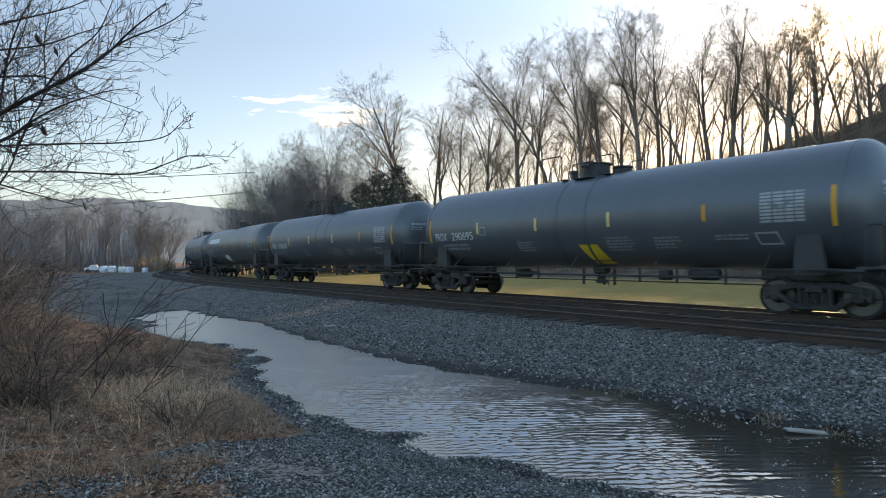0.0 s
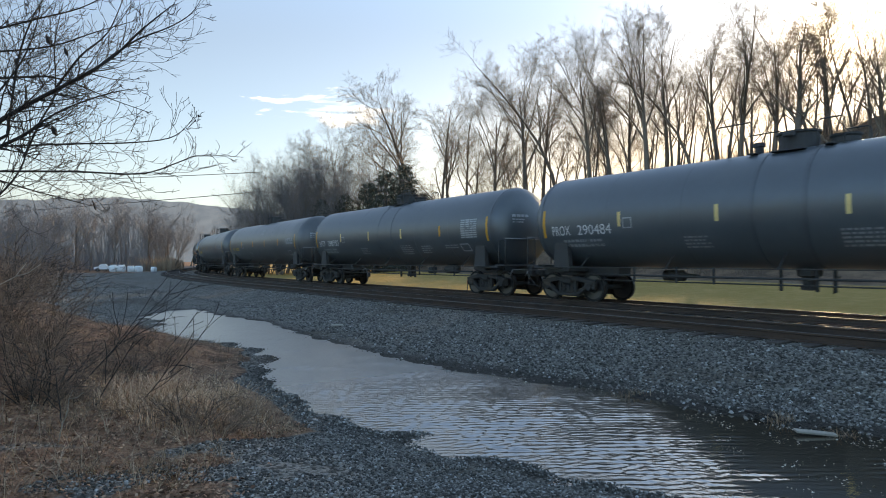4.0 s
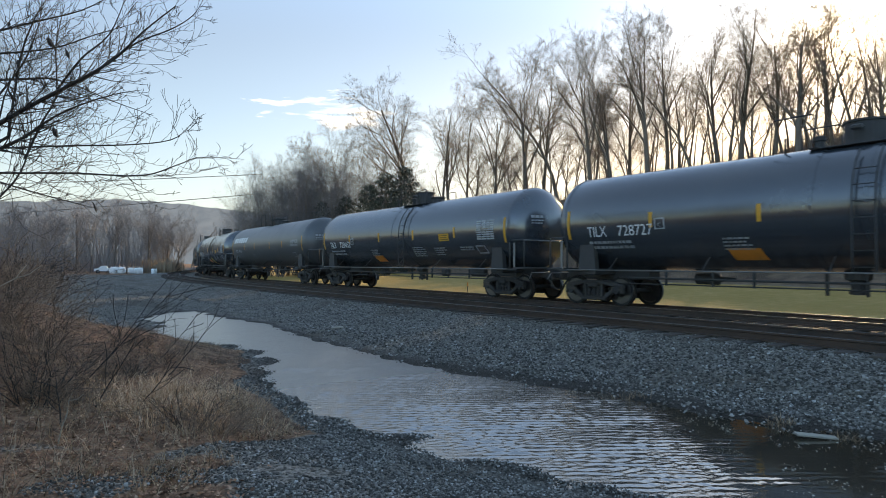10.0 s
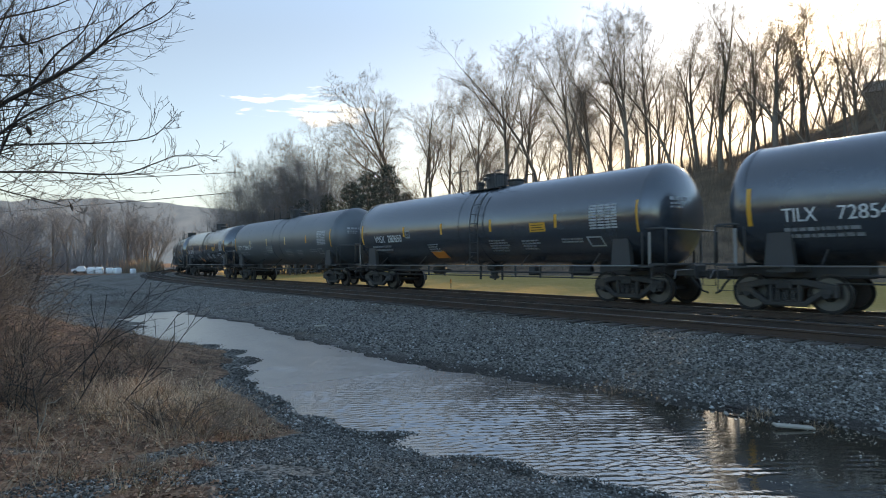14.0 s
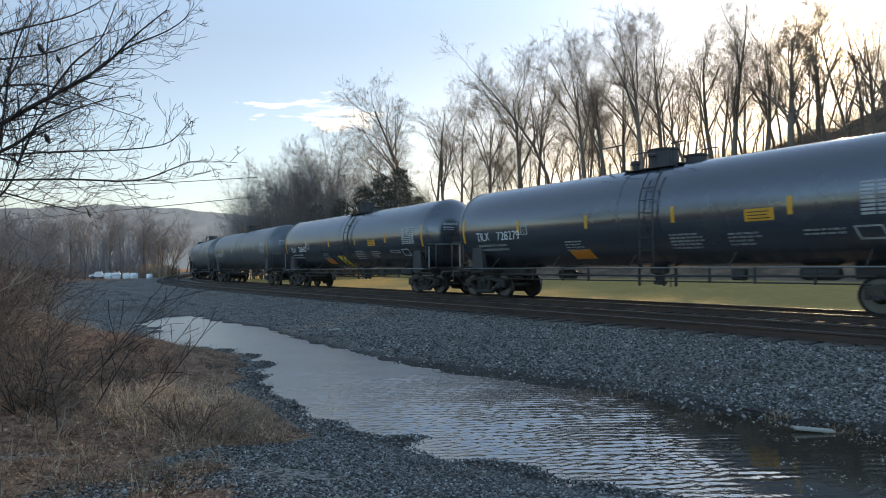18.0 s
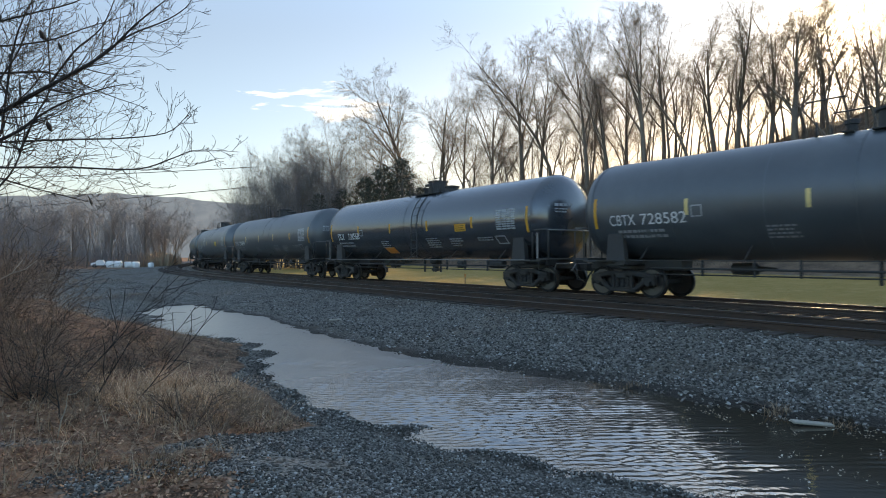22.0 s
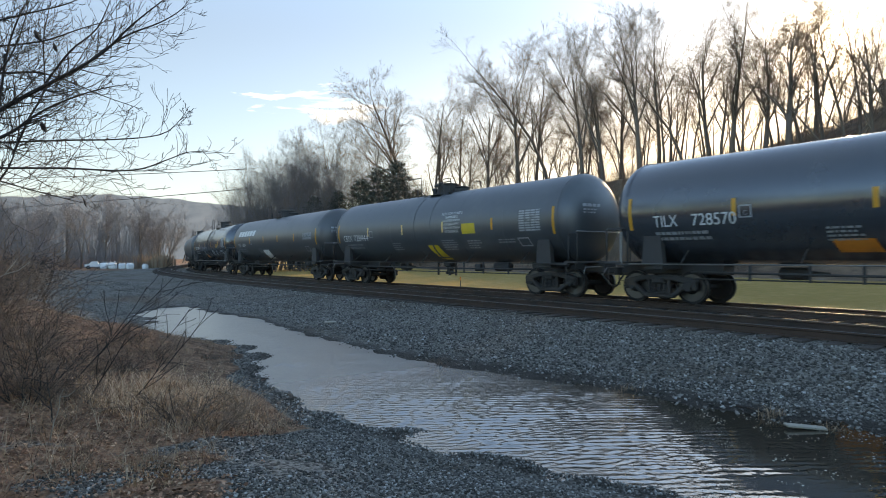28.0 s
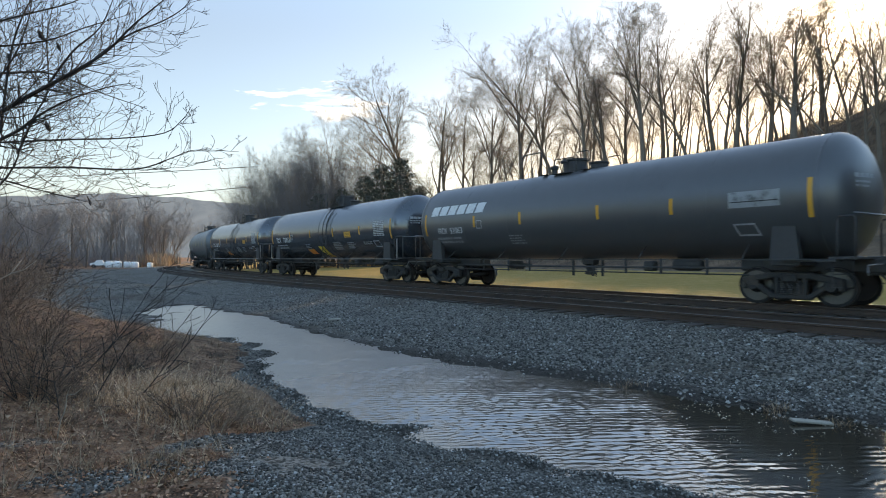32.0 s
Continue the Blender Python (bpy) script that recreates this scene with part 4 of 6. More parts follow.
# order of the train: style, mark, what else shows on the side
CARS = (
    ("matte", "PROX 290695", "sheet", ""), ("matte", "PROX 290638", "", ""), ("plain", "PROX 53237", "emblem white_sheet", ""),
    ("matte", "PROX 290484", "lemon", ""), ("matte", "NATX 290750", "", ""), ("plain", "UTLX 678223", "high", "y"),
    ("plain", "UTLX 678402", "high", "y"), ("gloss", "VMSX 280847", "orange yellow", ""), ("gloss", "TILX 728727", "orange yellow", ""),
    ("gloss", "TILX 728452", "orange yellow", ""), ("plain", "PROX 51016", "emblem", ""), ("gloss", "TILX 728549", "orange yellow sheet", ""),
    ("gloss", "VMSX 280650", "orange yellow", ""), ("matte", "CBTX 728611", "lines", ""), ("gloss", "TILX 728432", "orange yellow", ""),
    ("gloss", "TILX 728279", "orange yellow", ""), ("gloss", "TILX 728427", "orange yellow sheet", ""), ("matte", "PROX 290715", "", ""),
    ("matte", "CBTX 728582", "after", ""), ("gloss", "TILX 728568", "orange yellow", ""), ("matte", "PROX 290860", "", ""),
    ("matte", "CBTX 728674", "lemon rows", ""), ("matte", "PROX 290702", "lemon", ""), ("gloss", "TILX 728570", "orange yellow", ""),
    ("matte", "CBTX 728444", "lemon beside sheet", ""), ("plain", "PROX 53034", "emblem white_sheet", ""), ("gloss", "TILX 728794", "orange yellow", ""),
    ("plain", "PROX 51063", "emblem", ""), ("gloss", "TILX 728531", "orange yellow sheet", ""), ("gloss", "VMSX 280712", "orange yellow", ""),
    ("matte", "PROX 290511", "", ""), ("matte", "PROX 290633", "", ""))
LABELS = {"gloss": "glossy black railway tank car with end ladders, on the far track",
          "matte": "dusty dark grey railway tank car rolling on the far track",
          "plain": "plain dull black railway tank car rolling on the far track"}
MOULDS = {style: build_car(style) for style in ("gloss", "matte", "plain")}
TRAIN = []
used = set()
for style, mark, extra, ink in CARS:
    if style in used:
        car = copy_thing(MOULDS[style], Matrix())
    else:
        car = MOULDS[style]
        used.add(style)
    TRAIN.append((car, style, mark, extra, ink))
for car, style, mark, extra, ink in TRAIN:
    tagged(car, LABELS[style], "tank car", "tank cars of the train")
    dress(car, style, mark, extra.split(), YELLOW_INK if ink == "y" else None)

# ---- trees ----


class Wood:
    """Grows branches as tapering bars."""

    def __init__(self, seed):
        self.rng = random.Random(seed)
        self.thick, self.thin = [], []

    def stick(self, p, d, length, r0, r1, pieces, wobble, lift, keep):
        """One wandering stem; returns points along it."""
        pts = [(p.copy(), r0)]
        d = d.normalized()
        for i in range(pieces):
            d = (d + Vector((self.rng.gauss(0, wobble), self.rng.gauss(0, wobble), self.rng.gauss(0, wobble) + lift))).normalized()
            q = pts[-1][0] + d * (length / pieces)
            r = r0 + (r1 - r0) * (i + 1) / pieces
            keep.append((pts[-1][0], q, pts[-1][1], r))
            pts.append((q, r))
        return pts, d

    def grow(self, p, d, length, r, level, plan, clear=0.24):
        """plan: for each level (children, angle, length ratio, wobble, lift)."""
        children, angle, ratio, wobble, lift = plan[level]
        last = level == len(plan) - 1
        keep = self.thick if level < 2 else self.thin
        pts, end = self.stick(p, d, length, r, r * (0.5 if last else 0.35 if level else 0.16), 5 if level < 2 else (4 if not last else 3), wobble, lift, keep)
        if last:
            return
        for k in range(children):
            t = 0.25 + 0.75 * (k + self.rng.random()) / children if level else clear + (1 - clear) * (k + self.rng.random()) / children
            i = min(int(t * (len(pts) - 1)), len(pts) - 2)
            w = t * (len(pts) - 1) - i
            at = pts[i][0].lerp(pts[i + 1][0], w)
            rr = pts[i][1] * (1 - w) + pts[i + 1][1] * w
            along = (pts[i + 1][0] - pts[i][0]).normalized()
            side = Vector((self.rng.gauss(0, 1), self.rng.gauss(0, 1), self.rng.gauss(0, 0.5)))
            side = (side - along * side.dot(along)).normalized()
            a = radians(self.rng.uniform(0.65, 1.3) * angle)
            self.grow(at, along * math.cos(a) + side * math.sin(a), length * ratio * self.rng.uniform(0.7, 1.25) * (1.15 - 0.45 * t), rr * (0.58 if level == 0 else 0.5),
                      level + 1, plan)


def bars_mesh(name, bars_list, material, sides=3, least=0.0):
    """All bars of a crown as one mesh of thin prisms."""
    a = np.array([tuple(b[0]) for b in bars_list])
    b = np.array([tuple(b[1]) for b in bars_list])
    ra = np.maximum(np.array([x[2] for x in bars_list]), least)
    rb = np.maximum(np.array([x[3] for x in bars_list]), least)
    d = b - a
    d /= np.linalg.norm(d, axis=1, keepdims=True) + 1e-9
    ref = np.where(np.abs(d[:, 2:3]) < 0.9, np.array([[0, 0, 1.0]]), np.array([[1.0, 0, 0]]))
    u = np.cross(d, ref)
    u /= np.linalg.norm(u, axis=1, keepdims=True) + 1e-9
    v = np.cross(d, u)
    k = len(a)
    verts = np.zeros((k, 2 * sides, 3))
    for j in range(sides):
        w = 2 * math.pi * j / sides
        c = u * math.cos(w) + v * math.sin(w)
        verts[:, j] = a + c * ra[:, None]
        verts[:, sides + j] = b + c * rb[:, None]
    base = (np.arange(k) * 2 * sides)[:, None]
    faces = []
    for j in range(sides):
        jj = (j + 1) % sides
        faces.append(base + np.array([[j, jj, sides + jj, sides + j]]))
    return mesh_of(name, verts.reshape(-1, 3), np.concatenate(faces).tolist(), material, True)


PLANS = {
    # thickness, share of clear trunk; then trunk, limbs, branches, twigs: children, angle, length ratio, wobble, lift
    "tall": (0.0155, 0.33, ((12, 32, 0.40, 0.045, 0.02), (8, 39, 0.57, 0.1, 0.06), (6, 42, 0.54, 0.12, 0.05), (5, 44, 0.56, 0.13, 0.03), (0, 0, 0, 0.14, 0.02))),
    "fan": (0.017, 0.28, ((11, 26, 0.58, 0.045, 0.02), (10, 29, 0.46, 0.06, 0.05), (7, 37, 0.52, 0.09, 0.04), (5, 41, 0.56, 0.12, 0.03), (0, 0, 0, 0.14, 0.02))),
    "spread": (0.015, 0.34, ((12, 39, 0.46, 0.05, 0.02), (9, 39, 0.55, 0.09, 0.05), (7, 43, 0.52, 0.11, 0.03), (5, 45, 0.57, 0.13, 0.02), (0, 0, 0, 0.15, 0.02))),
    "thin": (0.0095, 0.26, ((10, 31, 0.30, 0.085, 0.02), (6, 39, 0.56, 0.09, 0.06), (5, 43, 0.56, 0.12, 0.04), (3, 45, 0.58, 0.14, 0.02), (0, 0, 0, 0.15, 0.02))),
    "snag": (0.018, 0.5, ((2, 25, 0.3, 0.07, 0.02), (2, 40, 0.3, 0.15, 0.0), (0, 0, 0, 0.2, 0.0))),
}
KIND_LABEL = {"tall": "tall bare deciduous tree on the wooded slope", "fan": "bare tree with upswept fanned limbs on the slope",
              "spread": "bare wide-spreading tree on the wooded slope", "thin": "slender bare tree at the wood's edge",
              "snag": "dead broken tree stump on the slope", "thicket": "dense many-stemmed bare thicket tree beside the line"}


def grown(kind, seed):
    """A bare tree of unit height."""
    w = Wood(seed)
    if kind == "thicket":
        plan = ((10, 26, 0.5, 0.05, 0.04), (8, 30, 0.5, 0.1, 0.06), (7, 32, 0.5, 0.14, 0.04), (0, 0, 0, 0.18, 0.02))
        for k in range(7):
            a = k * 0.9 + w.rng.random()
            w.grow(Vector((math.cos(a) * 0.04, math.sin(a) * 0.04, 0)), Vector((math.cos(a) * 0.36, math.sin(a) * 0.36, 1)), w.rng.uniform(0.6, 0.82), 0.0055, 0, plan)
    else:
        r, clear, plan = PLANS[kind]
        w.grow(Vector((0, 0, -0.02)), Vector((w.rng.gauss(0, 0.025), w.rng.gauss(0, 0.025), 1)), 0.8 if kind != "snag" else 0.95, r, 0, plan, clear)
    top = max(max(b[1].z for b in w.thick), max((b[1].z for b in w.thin), default=0))
    scale = 1.0 / top
    shrink = lambda rows: [(a * scale, b * scale, ra * scale, rb * scale) for a, b, ra, rb in rows]
    return shrink(w.thick), shrink(w.thin)


def tree_thing(kind, seed, name="bare_tree", bark=None, twig=None, least=0.0003):
    thick, thin = grown(kind, seed)
    tree = new(name)
    first = thick[:5] if kind != "thicket" else thick
    child("trunk", bars_mesh("trunk", first, bark or BARK, 8), tree)
    if len(thick) > len(first):
        child("branchwork", bars_mesh("branchwork", thick[5:], bark or BARK, 5), tree, "", "stuff")
    if thin:
        child("crown", bars_mesh("crown", thin, twig or TWIG, 3, least), tree, "", "stuff")
    return tree


def another(ob, m):
    """A copy at the pose m, which holds the copy's own scale."""
    return copy_thing(ob, m @ Matrix.Diagonal((1 / ob.scale.x, 1 / ob.scale.y, 1 / ob.scale.z, 1)))


FOREST = []


def plant(kind, x, y, top, seed, group="bare trees of the wood", label="", widen=1.0):
    FOREST.append((kind, x, y, top, seed, group, label, widen))


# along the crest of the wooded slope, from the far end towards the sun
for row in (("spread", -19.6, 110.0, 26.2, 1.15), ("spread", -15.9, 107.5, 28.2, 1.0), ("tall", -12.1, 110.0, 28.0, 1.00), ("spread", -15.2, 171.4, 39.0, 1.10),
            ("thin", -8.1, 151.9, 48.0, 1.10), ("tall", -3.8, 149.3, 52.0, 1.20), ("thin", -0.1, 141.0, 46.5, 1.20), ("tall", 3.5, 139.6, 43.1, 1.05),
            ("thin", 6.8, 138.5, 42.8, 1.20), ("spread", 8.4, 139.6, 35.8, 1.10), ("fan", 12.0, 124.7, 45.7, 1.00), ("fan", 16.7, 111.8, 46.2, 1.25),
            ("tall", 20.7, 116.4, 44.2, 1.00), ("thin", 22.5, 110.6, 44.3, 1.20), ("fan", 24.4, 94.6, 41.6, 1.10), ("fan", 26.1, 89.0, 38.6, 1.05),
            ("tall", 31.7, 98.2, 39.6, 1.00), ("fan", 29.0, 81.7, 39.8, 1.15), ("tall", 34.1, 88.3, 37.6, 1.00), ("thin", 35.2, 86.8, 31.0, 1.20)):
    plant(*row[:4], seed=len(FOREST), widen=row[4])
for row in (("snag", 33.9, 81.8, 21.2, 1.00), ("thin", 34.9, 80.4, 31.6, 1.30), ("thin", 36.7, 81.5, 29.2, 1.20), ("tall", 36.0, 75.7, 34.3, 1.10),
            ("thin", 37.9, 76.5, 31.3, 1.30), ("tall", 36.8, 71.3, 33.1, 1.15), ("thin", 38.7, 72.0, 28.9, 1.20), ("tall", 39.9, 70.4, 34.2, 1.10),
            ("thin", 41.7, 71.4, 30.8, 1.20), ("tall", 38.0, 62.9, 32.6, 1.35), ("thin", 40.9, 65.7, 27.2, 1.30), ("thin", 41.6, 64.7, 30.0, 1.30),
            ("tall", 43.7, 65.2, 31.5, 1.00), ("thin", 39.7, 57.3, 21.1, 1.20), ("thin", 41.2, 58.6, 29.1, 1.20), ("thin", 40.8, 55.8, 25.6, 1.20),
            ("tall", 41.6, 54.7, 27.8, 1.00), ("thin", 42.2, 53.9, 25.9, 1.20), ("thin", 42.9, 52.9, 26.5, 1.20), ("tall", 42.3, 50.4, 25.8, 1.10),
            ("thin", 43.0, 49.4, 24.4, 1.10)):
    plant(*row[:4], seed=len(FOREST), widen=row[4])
# thicket closing the wood beside the curve
for row in ((-22.4, 98.0, 22.8), (-25.5, 99.0, 21.7), (-27.5, 97.0, 20.3), (-28.6, 97.0, 17.2), (-29.6, 96.0, 14.5), (-31.0, 97.0, 11.6), (-24.0, 102.0, 21.5), (-20.5, 103.0, 22.5), (-26.6, 101.0, 19.5), (-18.0, 101.0, 22.0),
            (-19.2, 90.0, 15.7), (-23.8, 90.0, 13.7), (-16.0, 100.0, 21.0), (-10.0, 100.0, 20.0), (-4.0, 100.0, 17.0)):
    plant("thicket", *row, seed=len(FOREST), group="thicket beside the curve", widen=0.85)
# bare trees across the yard to the west
for row in ((-63.4, 105.0, 13.5), (-65.0, 112.0, 15.9), (-59.6, 108.0, 15.9), (-60.2, 115.0, 17.2), (-50.4, 104.0, 13.0), (-57.2, 118.0, 14.5),
            (-51.4, 80.0, 10.2), (-40.8, 60.0, 8.2), (-37.4, 52.0, 8.2), (-78.5, 190.0, 16.2), (-86.4, 200.0, 16.0), (-33.6, 45.0, 7.3),
            (-70.0, 105.0, 13.0), (-46.0, 70.0, 8.5), (-62.0, 95.0, 11.5), (-68.0, 100.0, 12.0), (-54.0, 100.0, 12.5), (-57.0, 98.0, 11.0), (-66.5, 118.0, 15.0),
            (-48.5, 108.0, 11.0), (-72.0, 112.0, 14.0), (-55.0, 112.0, 14.0), (-61.5, 102.0, 13.0), (-50.0, 112.0, 12.0), (-47.0, 104.0, 9.5)):
    plant(("tall", "thin", "thin", "thicket")[len(FOREST) % 4], *row, seed=len(FOREST), group="bare trees across the yard",
          label="bare grey tree at the far side of the yard", widen=1.2)
# younger stems in between
fill = random.Random(21)
for k in range(74):
    u = fill.uniform(-0.24, 0.78) if k % 3 else fill.uniform(-0.24, 0.3)
    if u > 0.4 and k % 3 != 1:
        u -= 0.45
    perp = fill.uniform(74, 100) if u > 0.1 else fill.uniform(58, 74)
    along = perp / (u * math.cos(_h0) + math.sin(_h0))
    x, y = u * along, along
    if u < -0.05:
        y = fill.uniform(100, 125)
        x = u * y
    plant("thin" if k % 4 else "spread", x, y, 0, seed=200 + k, label="slender young bare tree in the wood")

# thin poles close together towards the sun
for k in range(38):
    u = 0.32 + 0.0135 * k + fill.uniform(-0.01, 0.01)
    along = fill.uniform(80, 92) / (u * math.cos(_h0) + math.sin(_h0))
    plant("thin" if k % 3 else "snag", u * along, along, fill.uniform(27, 36) if k % 3 else fill.uniform(21, 25), seed=500 + k, label="slender bare pole-like tree in the wood", widen=0.8)
# unseen trees round the yard behind the camera, added to darken the tanks' reflections
for k in range(24):
    a = radians(-52 - 6.2 * k + fill.uniform(-2, 2))
    r = fill.uniform(26, 46)
    plant(("thicket", "tall", "spread")[k % 3], r * math.sin(a), r * math.cos(a), fill.uniform(11, 17), seed=400 + k, group="trees behind the yard",
          label="unseen bare tree behind the yard, added for tank reflections", widen=1.3)

# dark evergreens low in the wood
CEDARS = ((-5.3, 95.0, 17.2), (-8.3, 94.0, 16.0), (-11.2, 96.0, 14.5), (-14.8, 96.0, 12.5), (-2.2, 98.0, 13.0), (-18.5, 95.0, 11.5))

moulds = {}
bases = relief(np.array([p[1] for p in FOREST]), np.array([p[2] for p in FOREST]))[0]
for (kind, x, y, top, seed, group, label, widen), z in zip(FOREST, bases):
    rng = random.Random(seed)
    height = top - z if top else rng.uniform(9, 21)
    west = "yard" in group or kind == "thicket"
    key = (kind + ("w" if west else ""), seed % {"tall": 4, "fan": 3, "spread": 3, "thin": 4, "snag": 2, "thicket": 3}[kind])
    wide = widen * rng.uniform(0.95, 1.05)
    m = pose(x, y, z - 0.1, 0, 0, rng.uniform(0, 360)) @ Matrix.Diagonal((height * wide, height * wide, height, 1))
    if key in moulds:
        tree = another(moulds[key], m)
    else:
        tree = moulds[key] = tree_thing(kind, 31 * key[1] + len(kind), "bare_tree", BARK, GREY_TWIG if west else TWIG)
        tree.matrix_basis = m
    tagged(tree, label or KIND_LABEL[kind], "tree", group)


def evergreen(seed):
    """A cedar: short trunk, drooping boughs, many small sprays."""
    rng = np.random.RandomState(seed)
    tree = new("evergreen_tree")
    child("trunk", Shape().tube([(0, 0, -0.02), (0.01, 0, 0.5), (0, 0.01, 0.96)], [0.025, 0.016, 0.004], 7).mesh("trunk", BARK, True), tree)
    k = 5200
    h = rng.beta(1.1, 1.3, k) * 0.96 + 0.03
    reach = (0.23 * (1 - h) ** 0.5 + 0.015) * np.sqrt(rng.uniform(0.08, 1, k)) * (0.75 + 0.5 * np.sin(h * 47 + seed) ** 2)
    a = rng.uniform(0, 2 * math.pi, k)
    c = np.stack([np.cos(a) * reach, np.sin(a) * reach, h - reach * 0.15], -1)
    size = rng.uniform(0.01, 0.024, k)[:, None]
    d1, d2 = rng.normal(size=(k, 3)), rng.normal(size=(k, 3))
    d1 /= np.linalg.norm(d1, axis=1, keepdims=True)
    d2 /= np.linalg.norm(d2, axis=1, keepdims=True)
    verts = np.stack([c - d1 * size, c + d2 * size * 0.5, c + d1 * size * 1.3], 1).reshape(-1, 3)
    child("crown", mesh_of("crown", verts, np.arange(3 * k).reshape(-1, 3).tolist(), CEDAR), tree)
    return tree


cedar = None
for i, (x, y, top) in enumerate(CEDARS):
    z = ground_z(x, y)
    m = pose(x, y, z - 0.1, 0, 0, 70 * i) @ Matrix.Diagonal(((top - z) * 1.1, (top - z) * 1.1, top - z, 1))
    if cedar:
        tree = another(cedar, m)
    else:
        tree = cedar = evergreen(3)
        tree.matrix_basis = m
    tagged(tree, "dark evergreen cedar among the bare trees", "tree", "evergreens in the wood")

# ---- the bare tree close by, its boughs reaching in from the west ----
near_tree = tagged(new("bare_tree"), "leafless tree with long drooping twigs and few withered leaves", "tree")
w = Wood(77)
TRUNK_AT = Vector((-5.3, 6.1, ground_z(-5.3, 6.1)))
w.stick(TRUNK_AT - Vector((0, 0, 0.1)), Vector((0.03, 0, 1)), 4.4, 0.11, 0.05, 8, 0.04, 0.02, w.thick)
TWIGS = ((2, 40, 0.66, 0.13, 0.1), (2, 46, 0.6, 0.17, 0.13), (0, 0, 0, 0.2, 0.15))
limb_count = 0


def limb(r0, r1, *places):
    """A bough through places given sideways and in height; it sways in depth as it goes."""
    global limb_count
    limb_count += 1
    rng = random.Random(limb_count)
    r0, r1 = r0 * 0.95, r1 * 0.8
    depth = 6.0 + rng.uniform(-0.35, 0.35)
    pts = []
    for i, (x, z) in enumerate(places):
        f = (depth + rng.uniform(-0.12, 0.12)) / 6.0
        pts.append(Vector((x * f, 6.0 * f, EYE.z + (z - EYE.z) * f)))
    root = Vector((TRUNK_AT.x, TRUNK_AT.y, max(0.9, pts[0].z - 0.45)))
    if places[0][0] < -4.3:
        w.thick.append((root, pts[0], r0 * 1.3, r0))
    n_pts = len(pts)
    fine = []
    for i in range(n_pts - 1):
        p0, p1, p2, p3 = pts[max(i - 1, 0)], pts[i], pts[i + 1], pts[min(i + 2, n_pts - 1)]
        for k in range(4):
            t = k / 4
            fine.append(0.5 * (2 * p1 + (p2 - p0) * t + (2 * p0 - 5 * p1 + 4 * p2 - p3) * t * t + (3 * p1 - p0 - 3 * p2 + p3) * t ** 3))
    fine.append(pts[-1])
    total = len(fine) - 1
    for i in range(total):
        a, b = r0 + (r1 - r0) * i / total, r0 + (r1 - r0) * (i + 1) / total
        w.thick.append((fine[i], fine[i + 1], a, b))
        for again in range(1 if i > total * 0.4 else 2):
            along = (fine[i + 1] - fine[i]).normalized()
            side = Vector((rng.gauss(0, 1), rng.gauss(0, 0.6), rng.gauss(-0.5, 1)))
            side = (side - along * side.dot(along)).normalized()
            t = radians(rng.uniform(25, 65))
            w.grow(fine[i], along * math.cos(t) + side * math.sin(t), rng.uniform(0.35, 0.85) * (1.0 - 0.82 * i / total), max(a * 0.4, 0.0025), 0, TWIGS)


limb(0.026, 0.006, (-4.44, 2.68), (-4.03, 2.92), (-3.53, 3.19), (-3.25, 3.38), (-3.0, 3.63), (-2.67, 3.9))
limb(0.016, 0.003, (-4.45, 3.13), (-4.03, 3.15), (-3.87, 3.14), (-3.61, 3.06), (-3.28, 2.92), (-2.88, 2.78))
limb(0.02, 0.003, (-4.44, 2.42), (-4.16, 2.56), (-3.97, 2.7), (-3.72, 2.84), (-3.33, 2.98), (-3.0, 3.04))
limb(0.012, 0.0025, (-4.44, 2.19), (-3.66, 2.19), (-2.99, 2.17), (-2.63, 2.28), (-2.39, 2.36), (-1.96, 2.34))
limb(0.014, 0.004, (-4.16, 2.33), (-4.0, 2.7), (-3.86, 2.98), (-3.87, 3.49), (-3.79, 3.91))
limb(0.012, 0.0025, (-4.44, 2.44), (-3.66, 2.47), (-3.16, 2.48), (-2.71, 2.53), (-2.52, 2.67), (-2.44, 2.79))
limb(0.014, 0.004, (-4.33, 2.56), (-4.23, 3.34), (-4.1, 3.74), (-3.96, 3.99))
limb(0.014, 0.004, (-3.89, 2.98), (-3.62, 3.35), (-3.34, 3.6), (-3.18, 3.97))
limb(0.012, 0.003, (-3.39, 3.29), (-3.06, 3.52), (-2.72, 3.66), (-2.5, 3.8), (-2.39, 3.97))
limb(0.01, 0.003, (-4.44, 2.11), (-4.07, 2.0), (-3.65, 1.89), (-3.4, 1.83))
limb(0.013, 0.004, (-4.46, 3.63), (-4.04, 3.74), (-3.62, 3.85), (-3.29, 4.02))
limb(0.012, 0.003, (-4.45, 3.4), (-3.9, 3.46), (-3.48, 3.6), (-3.01, 3.74))
limb(0.012, 0.003, (-4.5, 2.9), (-4.2, 3.3), (-4.05, 3.7), (-4.02, 4.0))
limb(0.012, 0.003, (-4.45, 1.9), (-4.2, 2.2), (-4.1, 2.6), (-4.15, 3.0))
child("trunk", bars_mesh("trunk", w.thick[:8], DARK_TWIG, 8), near_tree)
child("branchwork", bars_mesh("branchwork", w.thick[8:], DARK_TWIG, 5, 0.002), near_tree, "", "stuff")
child("twig_spray", bars_mesh("twig_spray", w.thin, DARK_TWIG, 3, 0.0022), near_tree, "", "stuff")
